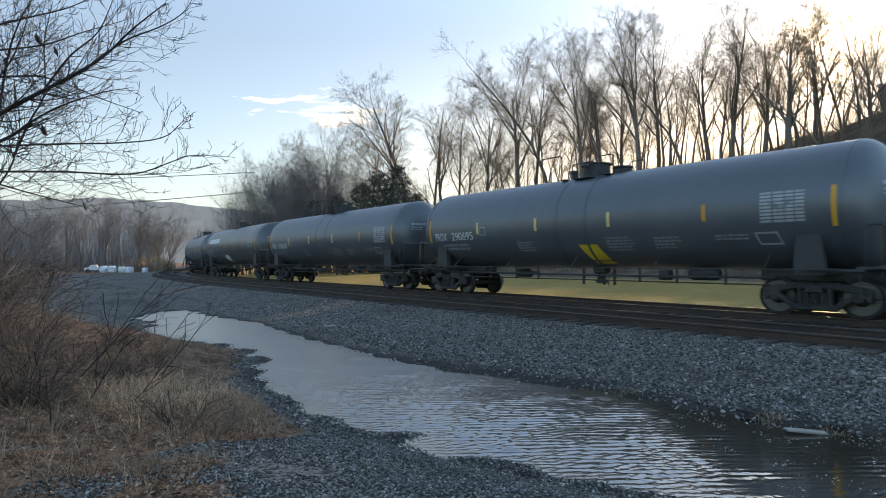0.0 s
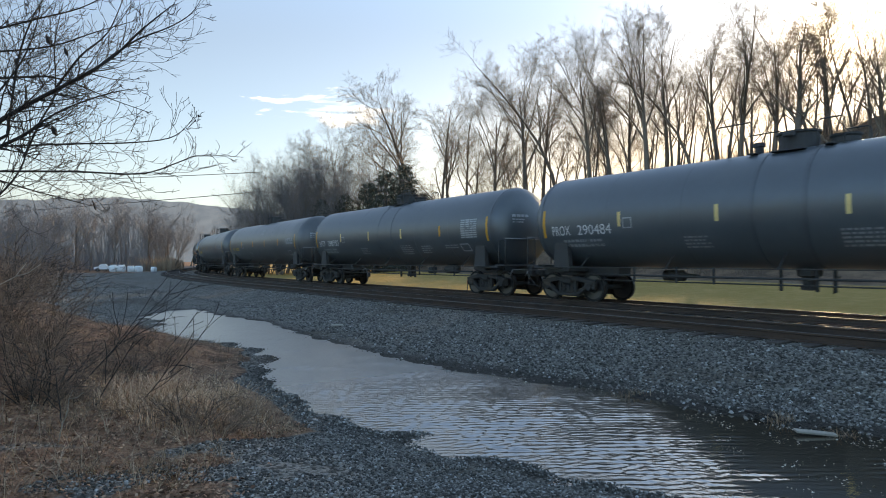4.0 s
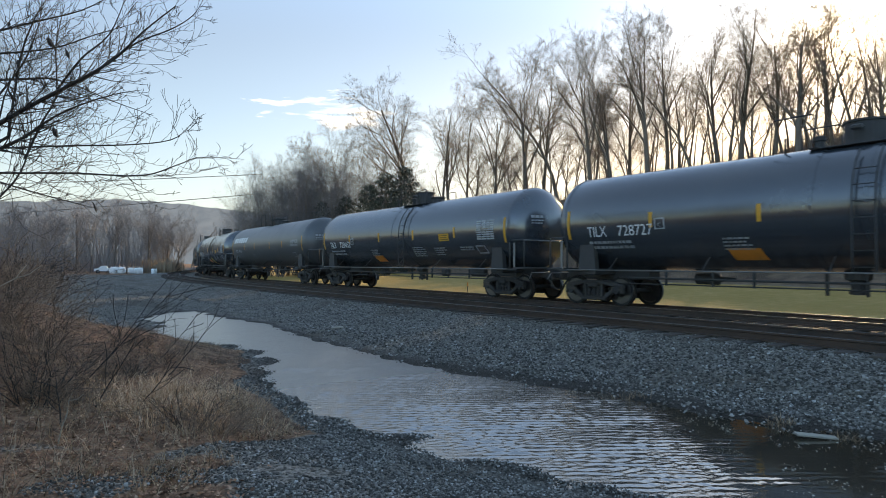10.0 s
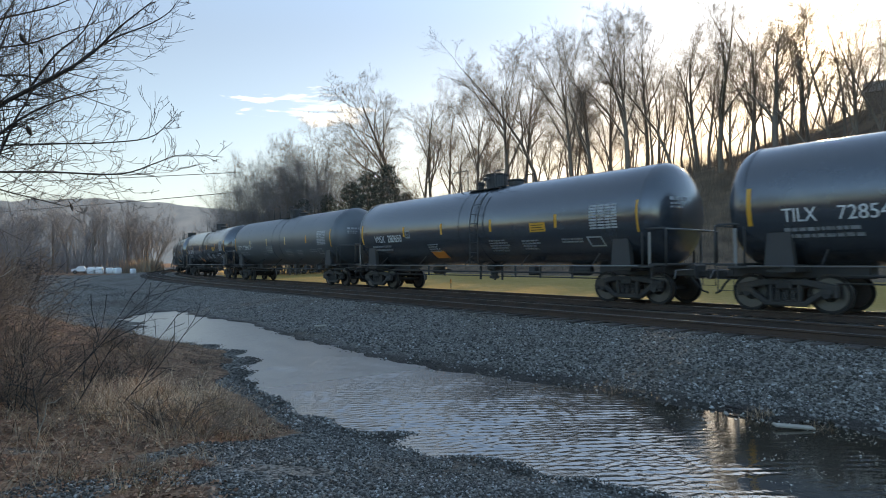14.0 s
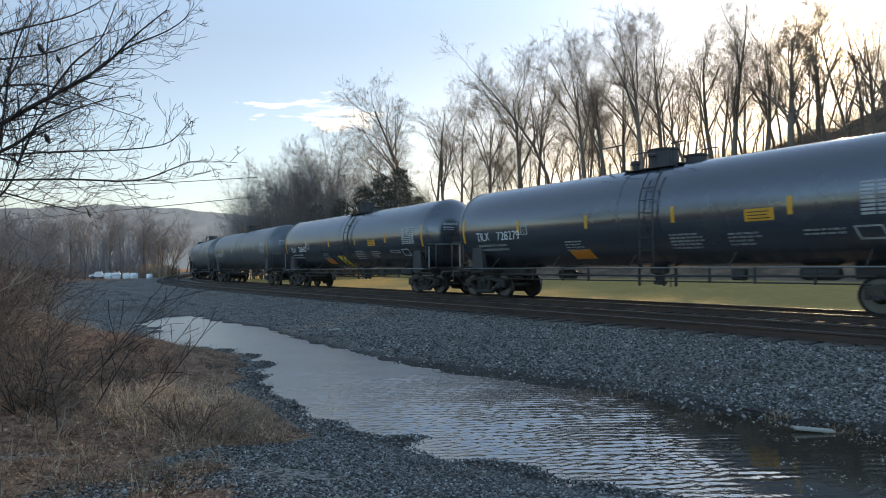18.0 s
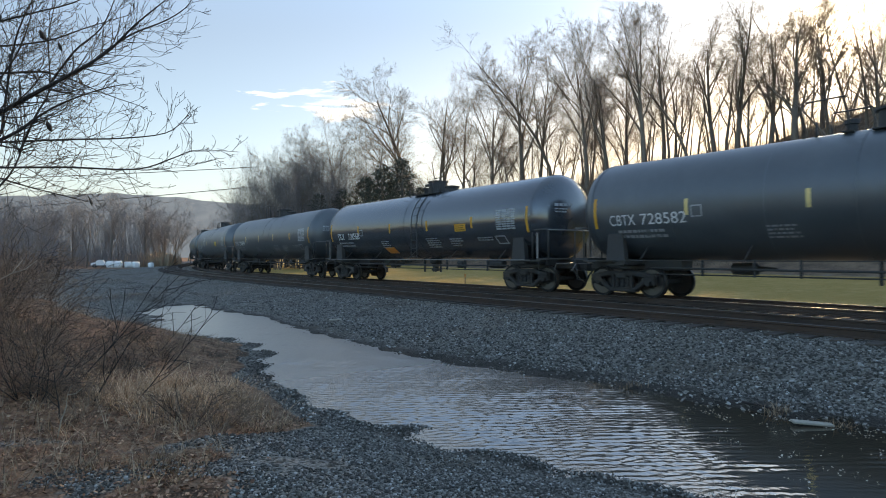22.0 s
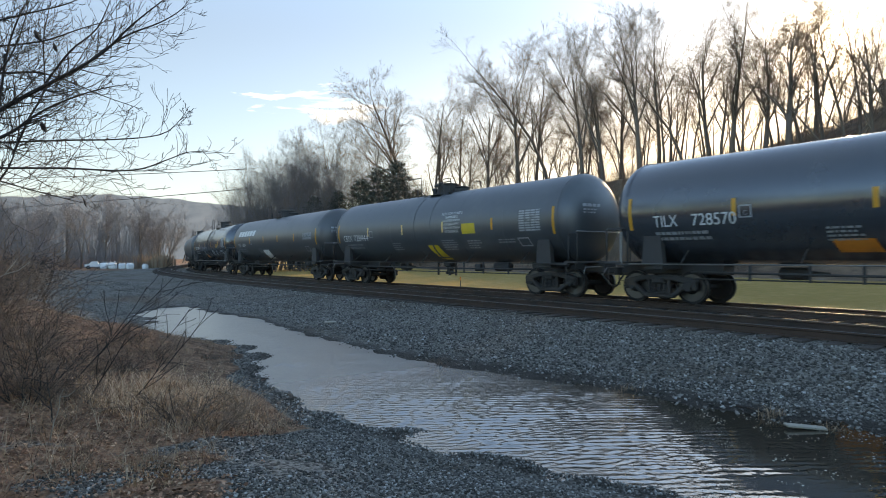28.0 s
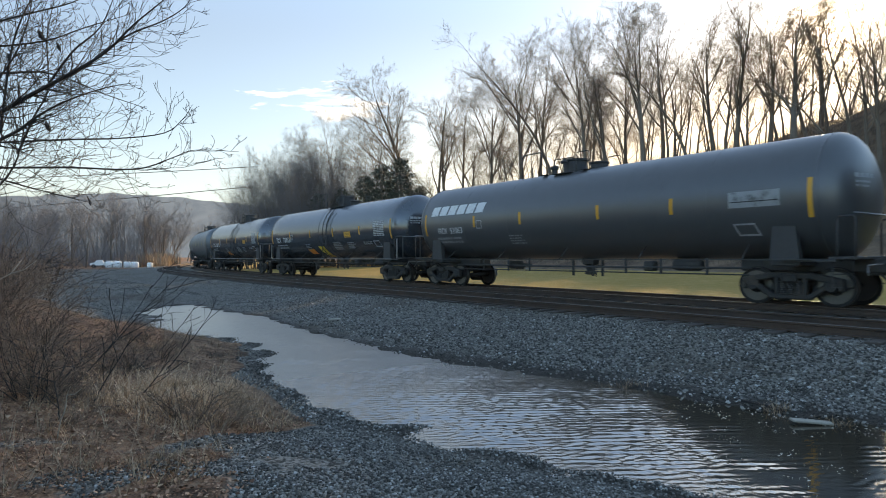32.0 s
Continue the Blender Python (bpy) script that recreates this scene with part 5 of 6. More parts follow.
for x, z in ((-3.93, 3.52), (-3.56, 3.06), (-3.52, 2.94), (-3.86, 2.6), (-3.45, 1.85), (-4.35, 3.7), (-4.25, 3.3), (-3.75, 3.4)):
    leaf = Shape().add([(0, 0, 0.06), (0.028, 0.006, 0.02), (0.02, 0.0, -0.04), (0, 0.008, -0.07), (-0.02, 0.0, -0.03), (-0.024, 0.006, 0.02), (0, -0.014, 0.0)],
                       [(0, 1, 6), (1, 2, 6), (2, 3, 6), (3, 4, 6), (4, 5, 6), (5, 0, 6)])
    ob = child("withered_leaf", leaf.mesh("withered_leaf", DARK_TWIG), near_tree, "curled brown withered leaf")
    ob.location, ob.rotation_euler = (x, 6.0, z), (0.3, 0.5 + x, x * 3)

# ---- overgrown bank: brambles, saplings, dead grass, leaves ----
shrub_moulds = []
for k in range(4):
    w2 = Wood(300 + k)
    for j in range(14):
        a = w2.rng.uniform(0, 2 * math.pi)
        lean = w2.rng.uniform(0.25, 0.9)
        w2.grow(Vector((math.cos(a) * 0.12, math.sin(a) * 0.12, -0.05)), Vector((math.cos(a) * lean, math.sin(a) * lean, 1)), w2.rng.uniform(0.7, 1.2), 0.008, 0,
                ((6, 40, 0.45, 0.12, -0.03), (5, 45, 0.5, 0.16, -0.02), (0, 0, 0, 0.2, -0.02)))
    shrub = new("bramble_shrub")
    child("cane_tangle", bars_mesh("cane_tangle", w2.thick, RED_STEM if k % 2 else DARK_TWIG, 4, 0.003), shrub, "", "stuff")
    child("twig_spray", bars_mesh("twig_spray", w2.thin, RED_STEM, 3, 0.0022), shrub, "", "stuff")
    shrub_moulds.append(shrub)
place = random.Random(8)
spots = [(-4.1, 6.1), (-4.7, 7.0), (-5.2, 7.9), (-5.9, 8.8), (-6.0, 6.9), (-7.6, 9.2), (-8.4, 11.5), (-7.3, 10.2), (-7.9, 10.8), (-9.2, 13.0), (-6.6, 8.8), (-8.0, 9.8), (-9.4, 8.5), (-9.0, 10.2),
         (-10.8, 13.6), (-11.5, 15.8), (-12.8, 17.5), (-14.0, 15.0), (-13.0, 19.5), (-15.5, 21.0), (-17.5, 23.0), (-12.5, 13.0), (-15.5, 17.5),
         (-18.0, 27.0), (-21.0, 30.0), (-20.0, 24.0), (-24.0, 36.0), (-4.9, 5.7), (-5.6, 6.1), (-6.9, 7.6), (-8.6, 8.6), (-17.0, 19.0)]
for i, (x, y) in enumerate(spots):
    size = place.uniform(0.75, 1.15) * (1.0 if y < 9 else (1.35 if y < 16 else 2.0))
    m = pose(x, y, ground_z(x, y), 0, 0, place.uniform(0, 360)) @ Matrix.Diagonal((size, size, size * 0.9, 1))
    if i < 4:
        ob = shrub_moulds[i]
        ob.matrix_basis = m
    else:
        ob = another(shrub_moulds[i % 4], m)
    tagged(ob, "tangled leafless bramble shrub on the overgrown bank", "shrub", "brambles on the bank")
for i in range(26):
    x, y = place.uniform(-5.6, -1.9), place.uniform(5.6, 10.2)
    if x > -1.3 - (y - 5.0) * 0.42 or (-3.7 < x < -2.0 and 6.3 < y < 8.2):
        continue
    size = place.uniform(0.22, 0.42)
    ob = another(shrub_moulds[i % 4], pose(x, y, ground_z(x, y), 0, 0, place.uniform(0, 360)) @ Matrix.Diagonal((size * 1.5, size * 1.5, size, 1)))
    tagged(ob, "low tangled bramble sprawling over the dead grass", "shrub", "brambles on the bank")
# saplings that stick up out of the bank
for i, (x, y, height, lean) in enumerate(((-3.6, 6.3, 0.85, 0.5), (-3.3, 6.6, 0.7, 0.9), (-6.05, 13.2, 1.0, 0.02), (-4.6, 10.0, 0.95, 0.7), (-3.9, 8.6, 1.1, 1.1),
                                          (-8.4, 14.4, 1.1, 0.04), (-3.4, 5.45, 0.5, -0.1), (-4.6, 8.0, 1.7, 1.2), (-4.3, 7.2, 1.5, 1.0))):
    s = Wood(500 + i)
    s.grow(Vector((0, 0, -0.05)), Vector((lean, 0.1, 1)), height, 0.009, 0, ((4, 35, 0.5, 0.07, 0.0), (2, 40, 0.5, 0.12, 0.0), (0, 0, 0, 0.15, 0.0)))
    sap = tagged(new("sapling"), "thin dark leafless sapling on the grassy bank", "sapling", "saplings on the bank")
    child("stem", bars_mesh("stem", s.thick, DARK_TWIG, 5, 0.004), sap, "", "stuff")
    child("twig_spray", bars_mesh("twig_spray", s.thin, DARK_TWIG, 3, 0.002), sap, "", "stuff")
    sap.location = (x, y, ground_z(x, y))

# bleached canes, bent over at the edge of the brambles
PALE_CANE = surface("bleached_cane", (0.3, 0.265, 0.215), 0.75, 0.0, 6.0, 0.3, (0.16, 0.13, 0.1), 8.0, (0.5, 0.8))
for path in (((-3.85, 4.7, -0.3), (-3.6, 4.6, 0.6), (-3.34, 4.55, 1.1), (-3.22, 4.57, 1.17), (-3.16, 4.6, 1.27)),
             ((-3.16, 5.0, -0.3), (-3.1, 4.98, -0.06), (-3.04, 4.95, 0.06), (-3.02, 4.93, 0.16), (-2.97, 4.9, 0.24))):
    cane = tagged(new("dead_cane"), "bleached bare cane bent over among brambles", "cane", "bleached canes on the bank")
    rs = [0.006 - 0.004 * i / (len(path) - 1) for i in range(len(path))]
    child("stem", Shape().tube(path, rs, 6).mesh("stem", PALE_CANE, True), cane)
    a, b = Vector(path[-2]), Vector(path[-1])
    side = Vector((b.z - a.z, 0, -(b.x - a.x))).normalized()
    child("shoot", Shape().tube([a, a + side * 0.06 + (b - a) * 0.6, a + side * 0.09 + (b - a) * 1.4], [0.004, 0.003, 0.002], 5).mesh("shoot", PALE_CANE, True), cane)


def scatter(count, r0, r1, seed, half=0.86):
    """Places on the ground in front of the camera, denser nearby."""
    rng = np.random.RandomState(seed)
    r = np.exp(rng.uniform(math.log(r0), math.log(r1), count))
    a = rng.uniform(-half, half, count)
    return r * np.sin(a), r * np.cos(a), rng


def grass_mesh(x, y, z, rng, blades, low, high, material, name, lean=0.5, width=0.004):
    k = len(x)
    px = np.repeat(x, blades) + rng.normal(0, 0.045, k * blades)
    py = np.repeat(y, blades) + rng.normal(0, 0.045, k * blades)
    pz = np.repeat(z, blades) - 0.02
    h = rng.uniform(low, high, k * blades)
    a = rng.uniform(0, 2 * math.pi, k * blades)
    bend = rng.uniform(0.1, 1.0, k * blades) * lean * h
    wx, wy = -np.sin(a) * width, np.cos(a) * width
    foot = np.stack([px, py, pz], -1)
    mid = foot + np.stack([np.cos(a) * bend * 0.35, np.sin(a) * bend * 0.35, h * 0.6], -1)
    tip = foot + np.stack([np.cos(a) * bend, np.sin(a) * bend, h * 0.95], -1)
    side = np.stack([wx, wy, np.zeros_like(wx)], -1)
    verts = np.stack([foot - side, foot + side, mid + side * 0.8, mid - side * 0.8, tip], 1).reshape(-1, 3)
    base = (np.arange(k * blades) * 5)[:, None]
    faces = (base + np.array([[0, 1, 2, 3]])).tolist() + (base + np.array([[3, 2, 4]])).tolist()
    return mesh_of(name, verts, faces, material)


x, y, rng = scatter(9000, 4.4, 26, 61)
z, soil, field, wood, wet = relief(x, y)
clump = wave(x, y, 1.7, 14)
ok = (soil > 0.55) & (z > WATER_Z + 0.06) & (clump > 0.05)
tagged(new("dead_grass", grass_mesh(x[ok], y[ok], z[ok], rng, 7, 0.03, 0.12, STRAW, "dead_grass", 1.8, 0.003)), "matted dead straw-coloured grass on the bank", "grass", "", "stuff")
x, y = rng.normal(-2.85, 0.5, 460), rng.normal(7.2, 0.6, 460)
z, soil, field, wood, wet = relief(x, y)
ok = (z > WATER_Z + 0.08) & (soil > 0.3) & (wave(x, y, 0.8, 19) > -0.3)
tagged(new("tall_grass", grass_mesh(x[ok], y[ok], z[ok], rng, 14, 0.06, 0.27, PALE_STRAW, "tall_grass", 2.0, 0.003)), "pale tussock of tall dead grass", "grass", "", "stuff")

# thin brown stems lying tangled over the whole bank
x, y, rng = scatter(7000, 4.6, 20, 65)
z, soil, field, wood, wet = relief(x, y)
ok = (soil > 0.45) & (z > WATER_Z + 0.06) & (x < -1.0)
tagged(new("dead_stems", grass_mesh(x[ok], y[ok], z[ok], rng, 4, 0.05, 0.24, DEAD_STEM, "dead_stems", 2.8, 0.0025)), "tangle of thin brown dead stems on the bank", "stems", "", "stuff")
x, y, rng = scatter(64000, 4.0, 20, 62)
z, soil, field, wood, wet = relief(x, y)
ok = (soil > rng.uniform(0.35, 0.62, len(x))) & (z > WATER_Z + 0.05)
x, y, z = x[ok], y[ok], z[ok]
k = len(x)
a, tilt, size = rng.uniform(0, 6.28, k), rng.uniform(-0.5, 0.5, (k, 2)), rng.uniform(0.009, 0.022, k)
ca, sa = np.cos(a) * size, np.sin(a) * size
centre = np.stack([x, y, z + 0.015], -1)
fore = np.stack([ca, sa, tilt[:, 0] * size], -1)
across = np.stack([-sa * 0.55, ca * 0.55, tilt[:, 1] * size], -1)
verts = np.stack([centre - fore, centre + across, centre + fore, centre - across], 1).reshape(-1, 3)
tagged(new("leaf_litter", mesh_of("leaf_litter", verts, np.arange(4 * k).reshape(-1, 4).tolist(), LITTER)), "brown fallen leaves strewn over the bank", "leaves", "", "stuff")

# small pale flecks lying on the calm corner of the puddle
FLECK = strands("water_flecks", ((0.2, 0.17, 0.13), (0.36, 0.32, 0.26), (0.5, 0.47, 0.41), (0.62, 0.6, 0.55)))
rng = np.random.RandomState(66)
x, y = rng.uniform(1.6, 5.2, 4200), rng.uniform(4.2, 7.4, 4200)
d = shore_distance(x, y)
ok = (d < -0.04) & (x - 0.22 * y > 1.1) & (wave(x, y, 0.55, 37) + 0.8 * step(-d, 0.7, 0.1) > 0.1 + 0.6 * rng.rand(len(x)))
x, y = x[ok], y[ok]
k = len(x)
a, size = rng.uniform(0, 6.28, k), rng.uniform(0.005, 0.015, k)
ca, sa = np.cos(a) * size, np.sin(a) * size
centre = np.stack([x, y, np.full(k, WATER_Z + 0.006)], -1)
fore, across = np.stack([ca, sa, np.zeros(k)], -1), np.stack([-sa * 0.6, ca * 0.6, size * 0.25], -1)
verts = np.stack([centre - fore, centre + across, centre + fore, centre - across * 0.6], 1).reshape(-1, 3)
tagged(new("water_flecks", mesh_of("water_flecks", verts, np.arange(4 * k).reshape(-1, 4).tolist(), FLECK)), "small pale flecks on the calm water", "debris", "", "stuff")

# reeds and brush where the yard ends, and undergrowth in the wood
rng = np.random.RandomState(63)
y = rng.uniform(100, 126, 1500)
x = -y * rng.uniform(0.33, 0.52, 1500)
o, s = offsets(x, y)
ok = o > 5.9
x, y = x[ok], y[ok]
tagged(new("reeds", grass_mesh(x, y, relief(x, y)[0], rng, 5, 0.4, 3.2, REED, "reeds", 0.4, 0.035)), "russet dry reeds beyond the yard", "reeds", "", "stuff")
u = rng.uniform(-0.45, 0.8, 3000)
depth = rng.uniform(46, 100, 3000)
x, y = u * depth, depth
o, s = offsets(x, y)
ok = (-o > 30) & (-o < 72)
x, y = x[ok], y[ok]
z = relief(x, y)[0]
under = []
for px, py, pz in zip(x, y, z):
    for j in range(7):
        p = Vector((px + rng.normal(0, 0.5), py + rng.normal(0, 0.5), pz - 0.05))
        q = p + Vector((rng.normal(0, 0.45), rng.normal(0, 0.45), rng.uniform(0.8, 2.6)))
        under.append((p, q, 0.02, 0.008))
        under.append((q, q + Vector((rng.normal(0, 0.4), rng.normal(0, 0.4), rng.uniform(0.2, 0.8))), 0.008, 0.004))
tagged(new("undergrowth", bars_mesh("undergrowth", under, TWIG, 3)), "leafless undergrowth on the wooded slope", "undergrowth", "", "stuff")
under = []
for k in range(1500):
    px, py = rng.uniform(-90, -28), rng.uniform(34, 124)
    if float(offsets(np.array([px]), np.array([py]))[0][0]) < 9.0 or px > -0.36 * py - 6 or (px > -0.64 * py and py < 94):
        continue
    pz = -0.2
    for j in range(10):
        p = Vector((px + rng.normal(0, 0.6), py + rng.normal(0, 0.6), pz))
        q = p + Vector((rng.normal(0, 0.5), rng.normal(0, 0.5), rng.uniform(0.8, 3.2) * (2.6 if py > 94 else 1.2)))
        under.append((p, q, 0.022, 0.01))
        under.append((q, q + Vector((rng.normal(0, 0.5), rng.normal(0, 0.5), rng.uniform(0.2, 1.0))), 0.01, 0.005))
tagged(new("undergrowth", bars_mesh("undergrowth", under, GREY_TWIG, 3)), "grey-brown leafless brush along the yard", "undergrowth", "", "stuff")

# ---- far hill, wires, barn ----


def backdrop_hill():
    m = bpy.data.materials.new("haze_glow_hill")
    m.use_nodes = True
    n = Nodes(m.node_tree)
    at = n.add("ShaderNodeTexCoord").outputs["Object"]
    # aerial haze is put into the colour, and the ridge glows by itself
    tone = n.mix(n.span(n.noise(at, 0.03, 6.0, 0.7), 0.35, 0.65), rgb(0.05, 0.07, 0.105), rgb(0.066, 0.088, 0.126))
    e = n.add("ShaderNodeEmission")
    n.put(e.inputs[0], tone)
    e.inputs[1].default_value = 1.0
    n.put(n.add("ShaderNodeOutputMaterial").inputs[0], e.outputs[0])
    xs = np.linspace(-2600, 1200, 160)
    crest = 1700 * (0.1 + 0.006 * np.exp(-((xs + 900) / 500) ** 2) - 0.03 * step(xs, -900, -200)) + 4 * wave(xs, xs * 0, 90, 3) + 2.5 * wave(xs, xs * 0, 22, 4)
    verts, faces = [], []
    for i, (x, c) in enumerate(zip(xs, crest)):
        verts += [(x, 1500, -5), (x, 1600, c * 0.6), (x, 1700, c), (x, 1850, c * 0.7), (x, 2000, -5)]
    for i in range(len(xs) - 1):
        for j in range(4):
            faces.append((i * 5 + j, i * 5 + 5 + j, i * 5 + 6 + j, i * 5 + 1 + j))
    tagged(new("backdrop", mesh_of("backdrop", verts, faces, m, True)), "distant wooded ridge, glowing in a painted haze blue", "hill", "", "structure")


backdrop_hill()
wires = tagged(new("power_line"), "two thin power cables strung across the valley", "cable", "", "structure")
for z0, rise in ((15.2, 0.087), (20.6, 0.046)):
    path = []
    for i in range(25):
        x = -170 + 130 * i / 24
        path.append((x, 136, z0 + (x + 64) * rise + 0.0002 * (x + 60) ** 2))
    child("cable", Shape().tube(path, 0.075, 4).mesh("cable", CABLE), wires)

barn = tagged(new("barn"), "dark weathered barn on the wooded slope", "building")
bz = ground_z(57.0, 71.0)
barn.matrix_basis = pose(60.0, 69.9, bz - 1.2, 0, 0, -40)
child("wall", Shape().box((0, -3.2, 2.3), (9, 0.3, 4.6), 0.02).mesh("wall", WALLING), barn)
child("wall", Shape().box((0, 3.2, 2.3), (9, 0.3, 4.6), 0.02).mesh("wall", WALLING), barn)
for x in (-4.4, 4.4):
    sh = Shape()
    k = [(x - 0.1, -3.0, 0), (x - 0.1, 3.0, 0), (x - 0.1, 3.0, 4.6), (x - 0.1, 0, 6.4), (x - 0.1, -3.0, 4.6)]
    sh.add(k + [(a + 0.2, b, c) for a, b, c in k], [(0, 1, 2, 3, 4), (9, 8, 7, 6, 5)] + [(i, 5 + i, 5 + (i + 1) % 5, (i + 1) % 5) for i in range(5)])
    child("gable", sh.mesh("gable", WALLING), barn)
child("chimney", Shape().box((-1.2, 0.6, 7.0), (1.0, 1.0, 3.4), 0.03).mesh("chimney", WALLING), barn, "square brick chimney")
child("roof", Shape().box((0, -1.75, 5.45), (9.8, 4.2, 0.14), 0.02, Matrix.Rotation(radians(30), 3, "X")).mesh("roof", WALLING), barn)
child("roof", Shape().box((0, 1.75, 5.45), (9.8, 4.2, 0.14), 0.02, Matrix.Rotation(radians(-30), 3, "X")).mesh("roof", WALLING), barn)

# ---- things in the yard and beside the line ----
bag_shape = Shape()
rings = []
for h, r in ((0.0, 0.46), (0.06, 0.52), (0.35, 0.56), (0.7, 0.55), (0.92, 0.5), (1.0, 0.3), (1.03, 0.08)):
    rings.append([(math.copysign(abs(math.cos(a)) ** 0.45, math.cos(a)) * r, math.copysign(abs(math.sin(a)) ** 0.45, math.sin(a)) * r, h)
                  for a in [2 * math.pi * k / 20 for k in range(20)]])
verts = [p for ring_ in rings for p in ring_]
faces = [(i * 20 + k, i * 20 + (k + 1) % 20, (i + 1) * 20 + (k + 1) % 20, (i + 1) * 20 + k) for i in range(6) for k in range(20)] + [tuple(range(120, 140))]
bag = new("bulk_bag", None)
child("sack", bag_shape.add(verts, faces).mesh("sack", BAG, True), bag)
for sx in (-0.3, 0.3):
    for sy in (-0.3, 0.3):
        child("lifting_loop", bar_mesh("lifting_loop", [(sx - 0.1, sy, 0.95), (sx - 0.06, sy, 1.16), (sx + 0.06, sy, 1.16), (sx + 0.1, sy, 0.95)], 0.02, BAG), bag)
for i, (x, y, sc) in enumerate(((-48.4, 89.4, 0.95), (-47.35, 89.6, 0.98), (-46.25, 90.2, 0.88), (-45.2, 90.4, 0.9), (-42.8, 90.2, 0.65))):
    m = pose(x, y, ground_z(x, y) - 0.02, 0, 0, 17 * i) @ Matrix.Diagonal((sc, sc, sc if i < 4 else 0.75, 1))
    if i == 0:
        ob = bag
        ob.matrix_basis = m
    else:
        ob = another(bag, m)
    tagged(ob, "filled white woven bulk bag standing on gravel", "bag", "white bags in the yard")
truck = tagged(new("pickup_truck"), "small white pickup parked at the end of the yard", "truck")
truck.matrix_basis = pose(-49.9, 89.6, ground_z(-49.9, 89.6), 0, 0, 205)
child("body", Shape().slab([(-1.3, 0.35), (1.3, 0.35), (1.32, 0.7), (0.75, 0.78), (0.45, 1.12), (-0.25, 1.14), (-0.45, 0.8), (-1.3, 0.78)], -0.6, 0.6).mesh("body", BAG), truck)
child("windscreen", Shape().slab([(0.74, 0.8), (0.46, 1.08), (0.44, 1.08), (0.7, 0.8)], -0.5, 0.5).mesh("windscreen", GLASS_DARK), truck)
for x in (-0.85, 0.85):
    for y in (-0.55, 0.55):
        wheel = child("wheel", Shape().turned([(-0.09, 0.12), (-0.09, 0.24), (-0.06, 0.27), (0.06, 0.27), (0.09, 0.24), (0.09, 0.12)], "y", (0, 0, 0), 16).mesh("wheel", TYRE), truck)
        wheel.location = (x, y, 0.27)
        child("hub", Shape().turned([(-0.095, 0.02), (-0.095, 0.11), (0.095, 0.11), (0.095, 0.02)], "y", (0, 0, 0), 12).mesh("hub", RODS), wheel)

post = tagged(new("marker_post"), "thin rusty marker post beside the far track", "post")
pp = Vector((1.6, 31.9, 0))
post.location = (pp.x, pp.y, ground_z(pp.x, pp.y))
child("shaft", Shape().tube([(0, 0, -0.1), (0, 0, 0.8)], 0.022, 8).mesh("shaft", IRON), post)
child("cap", Shape().tube([(0, 0, 0.75), (0, 0, 0.95)], 0.034, 8).mesh("cap", ORANGE), post)

board = tagged(new("plank", Shape().box((0, 0, 0), (0.42, 0.1, 0.025), 0.006).mesh("plank", PLANK)), "short weathered plank lying at the water's edge", "plank")
board.matrix_basis = pose(4.13, 6.5, max(ground_z(4.13, 6.5), WATER_Z) + 0.03, 3, 4, -8)
stick = tagged(new("stick", Shape().tube([(-0.25, 0, 0), (0, 0.02, 0.02), (0.26, 0, 0.0)], [0.018, 0.015, 0.01], 7).mesh("stick", DARK_TWIG, True)), "dark broken stick on the ballast", "stick")
stick.matrix_basis = pose(3.95, 7.15, ground_z(3.95, 7.15) + 0.02, 0, 6, -50)
slab = tagged(new("slab", Shape().box((0, 0, 0), (0.34, 0.16, 0.05), 0.015).mesh("slab", PLANK)), "pale broken piece of board on the gravel bank", "debris")
slab.matrix_basis = pose(-2.75, 16.4, ground_z(-2.75, 16.4) + 0.03, 4, 0, 20)
rng = np.random.RandomState(71)
x = np.concatenate([rng.normal(4.05, 0.08, 12), rng.normal(4.42, 0.1, 14), rng.normal(2.65, 0.15, 10)])
y = np.concatenate([rng.normal(7.0, 0.05, 12), rng.normal(6.45, 0.05, 14), rng.normal(8.4, 0.06, 10)])
tagged(new("weeds", grass_mesh(x, y, relief(x, y)[0], rng, 9, 0.04, 0.15, DEAD_STEM, "weeds", 1.6)), "withered weeds at the foot of the ballast", "weeds", "", "stuff")

# ---- loose stone ----
PHI = (1 + 5 ** 0.5) / 2
ICO = np.array([(-1, PHI, 0), (1, PHI, 0), (-1, -PHI, 0), (1, -PHI, 0), (0, -1, PHI), (0, 1, PHI), (0, -1, -PHI), (0, 1, -PHI), (PHI, 0, -1), (PHI, 0, 1),
                (-PHI, 0, -1), (-PHI, 0, 1)]) / 1.9
OCTA = np.array([(1, 0, 0), (-1, 0, 0), (0, 1, 0), (0, -1, 0), (0, 0, 1), (0, 0, -1)], float)


def hull_faces(points):
    bm = bmesh.new()
    for p in points:
        bm.verts.new(p)
    bmesh.ops.convex_hull(bm, input=bm.verts[:])
    bm.verts.index_update()
    f = np.array([[v.index for v in face.verts] for face in bm.faces if len(face.verts) == 3])
    bm.free()
    return f


